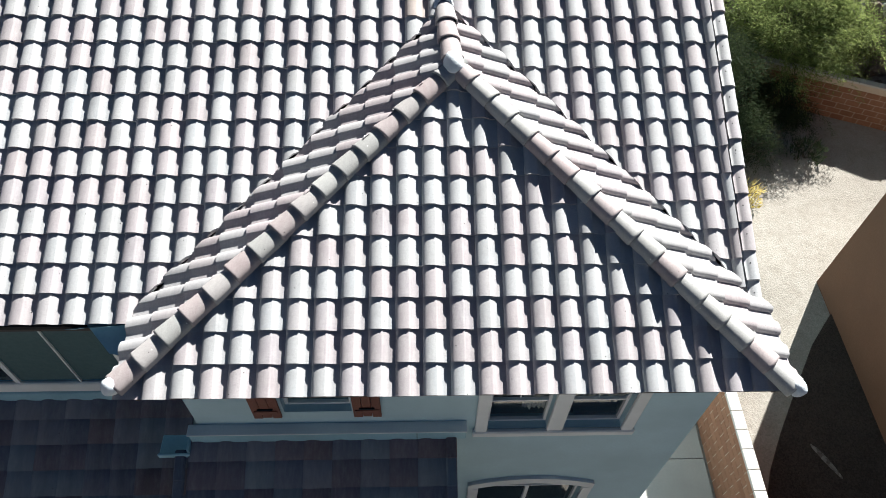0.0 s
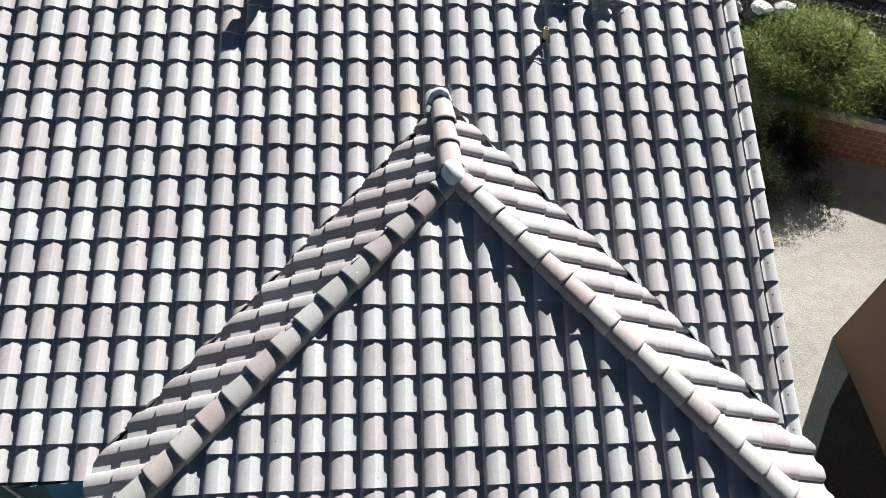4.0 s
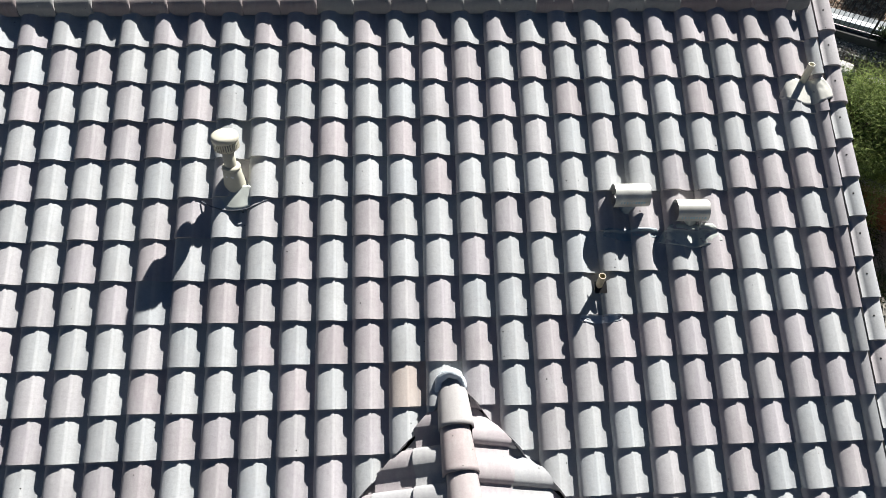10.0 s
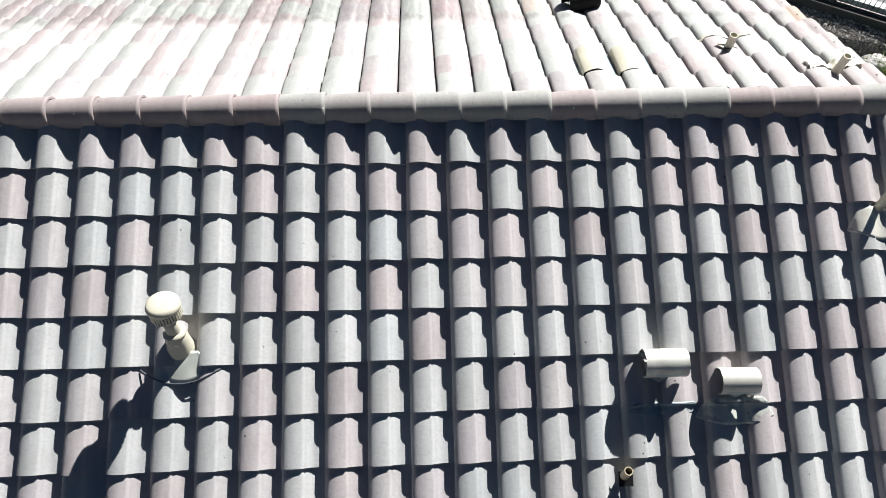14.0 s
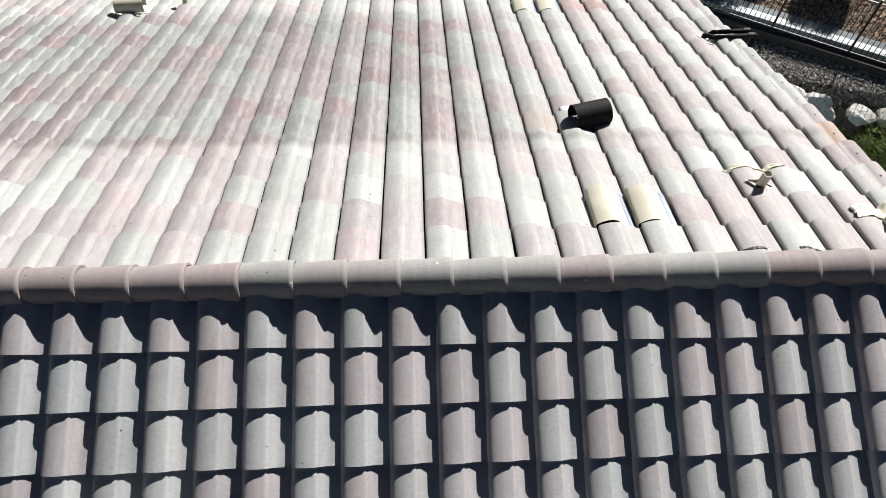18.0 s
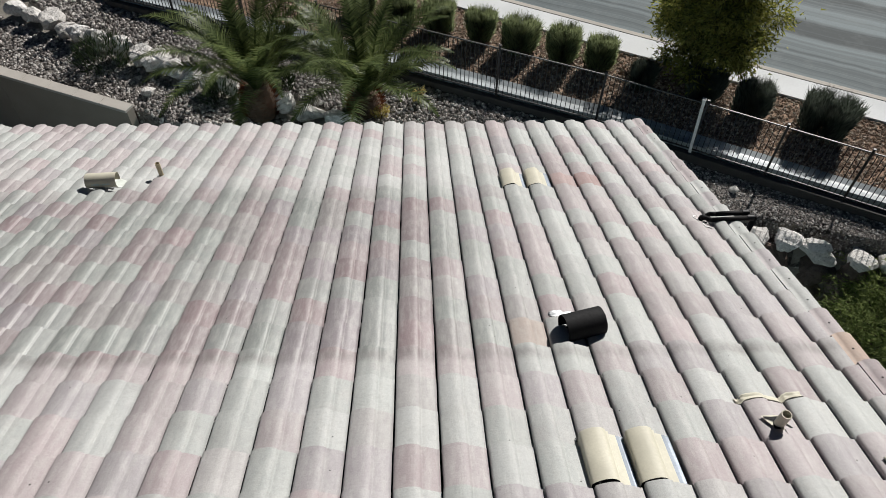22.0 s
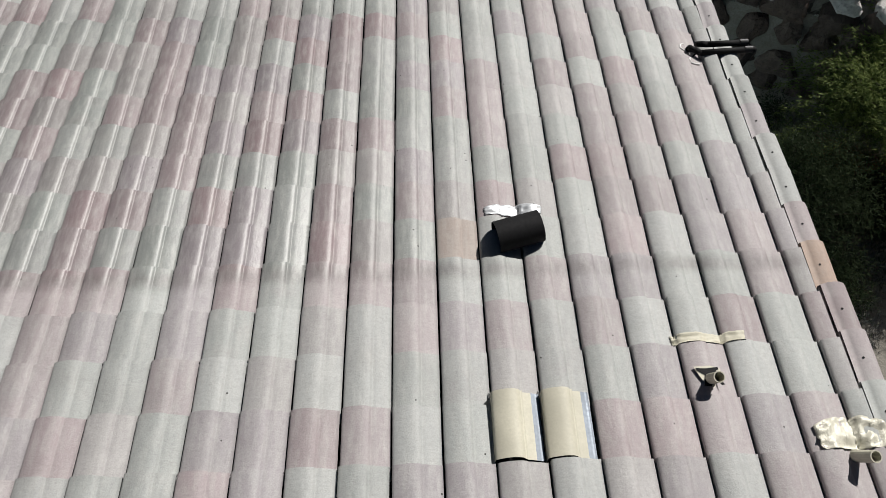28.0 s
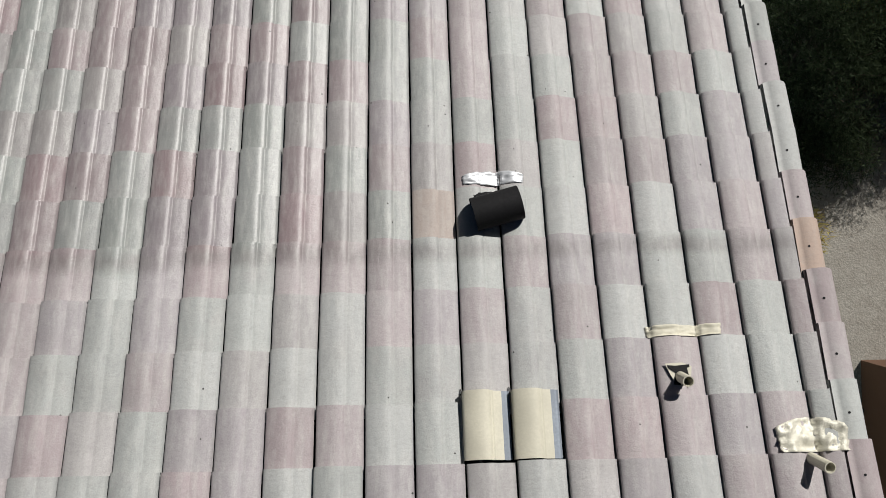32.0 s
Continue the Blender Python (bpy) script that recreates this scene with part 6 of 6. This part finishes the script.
def drum_vent(x, y, label, seed, mat=M_GALV, turn=0.0, r=0.088, wide=0.32, h=0.165, slope="front", sheet_=(0.0, 0.26, 0.48, 0.27), metal=M_DULL):
    """A T-top vent: a short pipe under a sheet-metal half drum, with its dressed flashing."""
    at, up, nrm = (front_pt, UP_F, N_F) if slope == "front" else (back_pt, UP_B, N_B)
    b = at(x, y)
    root = empty("tee_vent", Matrix.Translation(b), label=label, category="vent", group="drum vents" if slope == "front" else "")
    dy, w0, w1, ln = sheet_
    part("flashing", dressed(slope, x, y + dy, w0, w1, ln, seed, 0.93, 0.006, 0.004), metal, root, "wrinkled metal flashing", Matrix.Translation(at(x, y + dy) - b))
    bm = bmesh.new()
    tube(bm, (0, 0, -0.05), (0, 0, h), 0.085, 0.07, 20, False)
    part("pipe", bm, metal, root, "short wide neck")
    for f in root.children[-1].data.polygons:
        f.use_smooth = True
    bm = bmesh.new()
    n = 18
    rows = []
    for xx in (-wide / 2, wide / 2):
        rows.append([(xx, r * 1.02 * math.cos(a), r * math.sin(a) + h + 0.02) for a in np.linspace(-0.75, math.pi + 0.75, n + 1)])
    for shell in (1.0, 0.965):
        vs_ = [[bm.verts.new((p[0], p[1] * shell, (p[2] - h - 0.02) * shell + h + 0.02)) for p in row] for row in rows]
        for i in range(n):
            bm.faces.new((vs_[0][i], vs_[0][i + 1], vs_[1][i + 1], vs_[1][i])).smooth = True
        if shell == 1.0:
            keep_ = vs_
    for e_ in (0, 1):
        rim = [[bm.verts.new(v.co) for v in side_[e_]] for side_ in (keep_, vs_)]
        for i in range(n):
            bm.faces.new((rim[0][i], rim[0][i + 1], rim[1][i + 1], rim[1][i]))
    dr = part("drum", bm, mat, root, "curved sheet-metal hood open at both ends", pose(0, 0, 0, 0, 0, turn))
    part("baffle", cuboid((-wide * 0.36, -r * 0.55, h - r * 0.75), (wide * 0.36, r * 0.55, h - r * 0.7)), M_BLACK if mat is M_BLACK else M_GALV, dr)
    if mat is not M_BLACK:
        rng = random.Random(seed)
        for i in range(9):
            w_ = rng.uniform(0.006, 0.016)
            part("label_bar", cuboid((-0.1 + i * 0.024, -r * 1.025, -0.011 + rng.uniform(-0.003, 0.003)), (-0.1 + i * 0.024 + w_, -r * 1.012, 0.009)), M_FLASH, dr, m=Matrix.Translation((0, 0, h + 0.02)) @ Matrix.Rotation(radians(-8), 4, "X"))
    return root


drum_vent(1.885, 9.365, "shiny galvanized drum vent with wrinkled flashing on the tiles", 3, M_ZINC, 0, 0.098, 0.3, 0.088, "front", (-0.215, 0.46, 0.5, 0.1), M_STRAP)
drum_vent(2.4, 9.245, "cream-topped galvanized drum vent with wrinkled flashing on the tiles", 4, M_PALE, -1, 0.092, 0.27, 0.066, "front", (-0.07, 0.34, 0.56, 0.2), M_DULL)


def stub(x, y, label, slope, tall, r, mat, seed, w=0.34, lean=(0, 0), flash=M_CREAM, drop=0.2, crumple=0.006):
    at, up, nrm = (front_pt, UP_F, N_F) if slope == "front" else (back_pt, UP_B, N_B)
    root = empty("vent_pipe", Matrix.Translation(at(x, y)), label=label, category="pipe", group="vent pipes")
    part("pipe", hollow(bmesh.new(), (0, 0, -0.05), (lean[0], lean[1], tall), r), mat, root, "open-ended pipe")
    if w:
        part("flashing", dressed(slope, x, y, w * 0.6, w, drop, seed, 0.85, crumple), flash, root, "dressed metal flashing")
    return root


s_ = stub(1.57, 8.68, "short tan vent pipe in a cut tile", "front", 0.19, 0.03, M_TAN, 5, 0.0)
part("cut_gap", cuboid((-0.04, -0.05, 0.0), (0.06, 0.05, 0.01)), M_BLACK, s_, "dark square hole cut in the tile", frame_of(Vector((0.0, 0.0, 0.0)) + N_F * 0.045, (1, 0, 0), (0, C, S)))
part("flashing", dressed("front", 1.57, 8.472, 0.34, 0.36, 0.07, 6, 0.9, 0.01, 0.004), M_GALV, s_, "dark bent flashing under the tile", Matrix.Translation(front_pt(1.57, 8.472) - front_pt(1.57, 8.68)))
stub(3.6, 10.42, "cream vent pipe with fan-shaped flashing near the gable", "front", 0.18, 0.03, M_CREAM, 7, 0.5, drop=0.25, crumple=0.002, flash=M_PALE)

# ---- vents, pipes and patches on the rear slope ----
bv = drum_vent(1.81, 13.14, "black-painted drum vent with silver flashing on the rear tiles", 9, M_BLACK, 14, 0.11, 0.32, 0.1, "back", (0.0, 0.24, 0.3, 0.12), M_BLACK)
part("foil", dressed("back", 1.8, 13.3, 0.4, 0.42, 0.1, 10, 0.9, 0.012, 0.01, arc=0.4), M_GALV, bv, "crumpled silver flashing", Matrix.Translation(back_pt(1.8, 13.3) - back_pt(1.81, 13.14)))


def cover(i, k, label):
    """A sheet-metal vent in the place of one tile: painted hood, bare metal wing."""
    m = back_at(BACK_X + i * COL - 0.012, k + 0.16)
    root = empty("tile_vent", m, label=label, category="vent", group="cream tile vents")
    hood = tile_bm(0.4, back=True, span=(-0.1, 0.63), lift=0.012)
    for v in hood.verts:
        v.co.z = 0.02 + (v.co.z - 0.02) * 1.4 if v.co.z > 0.02 else v.co.z
    part("hood", hood, M_CREAM, root, "cream-painted curved hood")
    part("side_wing", tile_bm(0.4, back=True, span=(0.6, 0.81), lift=0.014), M_CREAM, root, "flat cream wing")
    part("bare_edge", tile_bm(0.4, back=True, span=(0.79, 1.0), lift=0.013), M_BARE, root, "bare shiny metal edge")
    bm = bmesh.new()
    for p in ((0.012, 0.02, 0.04), (0.012, -0.03, 0.035), (-0.012, -0.012, 0.03)):
        bm.verts.new(p)
    bm.faces.new(bm.verts)
    part("end_tab", bmesh.ops.solidify(bm, geom=bm.faces[:], thickness=0.006) and bm, M_IRON, root, "dark bent tab")
    return root


for i, k in VENTS:
    cover(i, k, "cream metal roof vent shaped like a tile" + (", low on the slope" if k > 9 else ""))

# pipe in a broken tile
s_ = stub(2.86, 12.07, "short cream pipe in a jagged hole cut in a rear tile", "back", 0.2, 0.034, M_CREAM, 12, 0.0, (0.0, 0.0))
hole = bmesh.new()
ring = [(-0.075, -0.05), (-0.02, -0.045), (0.06, -0.052), (0.062, -0.035), (0.045, -0.03), (0.05, 0.02), (0.075, 0.065), (0.055, 0.07), (0.03, 0.03), (-0.01, 0.075), (-0.05, 0.07), (-0.03, 0.0), (-0.07, -0.03)]
hole.faces.new([hole.verts.new((a, b, 0.0)) for a, b in ring])
hm = frame_of(N_B * (tile_top("back", 2.86, 12.07) - 0.017), (1, 0, 0), (0, C, -S))
part("cut_gap", hole, M_BLACK, s_, "dark jagged hole in the tile", hm @ Matrix.Rotation(math.pi, 4, "X"))
tab = bmesh.new()
tab.faces.new([tab.verts.new((a, b, -0.003)) for a, b in ((-0.085, -0.06), (0.02, -0.065), (0.075, -0.04), (0.06, 0.04), (0.03, 0.03), (0.01, 0.085), (-0.04, 0.05), (-0.06, 0.01))])
part("collar_sheet", tab, M_CREAM, s_, "scrap of cream flashing in the hole", hm @ Matrix.Rotation(math.pi, 4, "X") @ Matrix.Translation((0, 0, 0.006)))
part("flashing", dressed("back", 2.93, 12.286, 0.44, 0.46, 0.075, 13, 0.95, 0.01, 0.009, arc=0.0), M_CREAM, s_, "cream flashing edge slipped under the tile", Matrix.Translation(back_pt(2.93, 12.286) - back_pt(2.86, 12.07)))
s_ = stub(3.55, 11.605, "cream pipe on a crumpled cream flashing patch beside the rear gable", "back", 0.21, 0.034, M_CREAM, 14, 0.0, (0.02, 0.0))
part("flashing", dressed("back", 3.585, 11.625, 0.4, 0.43, 0.2, 15, 0.85, 0.03, 0.014, arc=0.28), M_FOIL, s_, "crumpled cream metal patch", Matrix.Translation(back_pt(3.585, 11.625) - back_pt(3.55, 11.605)))
stub(-2.55, 16.35, "thin grey vent pipe through the rear tiles", "back", 0.24, 0.028, M_TAN, 16, 0.0)
drum_vent(-3.1, 16.05, "cream drum vent low on the rear slope", 17, M_CREAM, 4, 0.085, 0.34, 0.12, "back")
drum_vent(-5.35, 17.2, "small pale drum vent far along the rear slope", 18, M_CREAM, 0, 0.07, 0.2, 0.1, "back")

# black drain pipes over the gable edge
rl = empty("drain_pipes", Matrix.Translation(back_pt(3.5, 14.97)), label="two black rubber pipes bent over the gable edge", category="pipe")
RUNS = (((0.03, 0.07, -0.02), (0.02, 0.05, 0.05), (0.05, 0.01, 0.078), (0.1, -0.02, 0.08), (0.53, 0.0, 0.085)), ((0.1, 0.1, 0.02), (0.11, 0.07, 0.075), (0.16, 0.055, 0.09), (0.49, 0.06, 0.1)))
for pts_ in RUNS:
    pts_ = [Vector(p) for p in pts_]
    bm = bmesh.new()
    for a, b in zip(pts_, pts_[1:]):
        tube(bm, a, b, 0.026, 0.026, 12)
        if b is not pts_[-1]:
            bmesh.ops.create_icosphere(bm, subdivisions=2, radius=0.026, matrix=Matrix.Translation(b))
    pipe = part("pipe", bm, M_BLACK, rl, smooth=True)
    bm = bmesh.new()
    tube(bm, pts_[-1] - Vector((0.05, 0, 0)), pts_[-1] + Vector((0.02, 0, 0)), 0.032, 0.032, 12)
    part("collar", bm, M_IRON, pipe)
bm = bmesh.new()
bmesh.ops.create_icosphere(bm, subdivisions=2, radius=0.034, matrix=Matrix.Translation((0.56, 0.0, 0.08)))
tube(bm, (0.56, 0.0, 0.08), (0.56, -0.005, -0.7), 0.028, 0.028, 12)
part("down_pipe", bm, M_BLACK, rl, smooth=True)
bm = bmesh.new()
for i in range(10):
    a0, a1 = 2.2 + i / 10 * 3.6, 2.2 + (i + 1) / 10 * 3.6
    tube(bm, (0.13 + 0.1 * math.cos(a0), -0.06 + 0.06 * math.sin(a0), 0.05), (0.13 + 0.1 * math.cos(a1), -0.06 + 0.06 * math.sin(a1), 0.05), 0.007, 0.007, 6)
part("cable_loop", bm, M_BLACK, rl)
for cx, cy, r, a0, a1 in ((0.02, 0.08, 0.07, 2.0, 4.4), (0.05, -0.09, 0.06, 2.4, 5.2)):
    bm = bmesh.new()
    for i in range(8):
        p, q = (a0 + (a1 - a0) * (i + d) / 8 for d in (0, 1))
        tube(bm, *[(cx + r * math.cos(a), cy + r * 0.7 * math.sin(a), tile_top("back", 3.5 + cx + r * math.cos(a), 14.97 + cy) - 0.03 - 0.42 * (cy + r * 0.7 * math.sin(a))) for a in (p, q)], 0.009, 0.007, 6)
    part("sealant_bead", bm, M_WHITE, rl, "white bead of sealant on the tiles")

# scraps of dark lead left under the ridge tiles
for x, w, y in ((2.92, 0.2, 11.325), (2.52, 0.15, 11.33)):
    part("flashing", dressed("back", x, y, w, w * 1.1, 0.022, int(x * 10), 0.95, 0.004, 0.005), M_IRON, ridge, "scrap of dark lead flashing", Matrix.Translation(back_pt(x, y)))
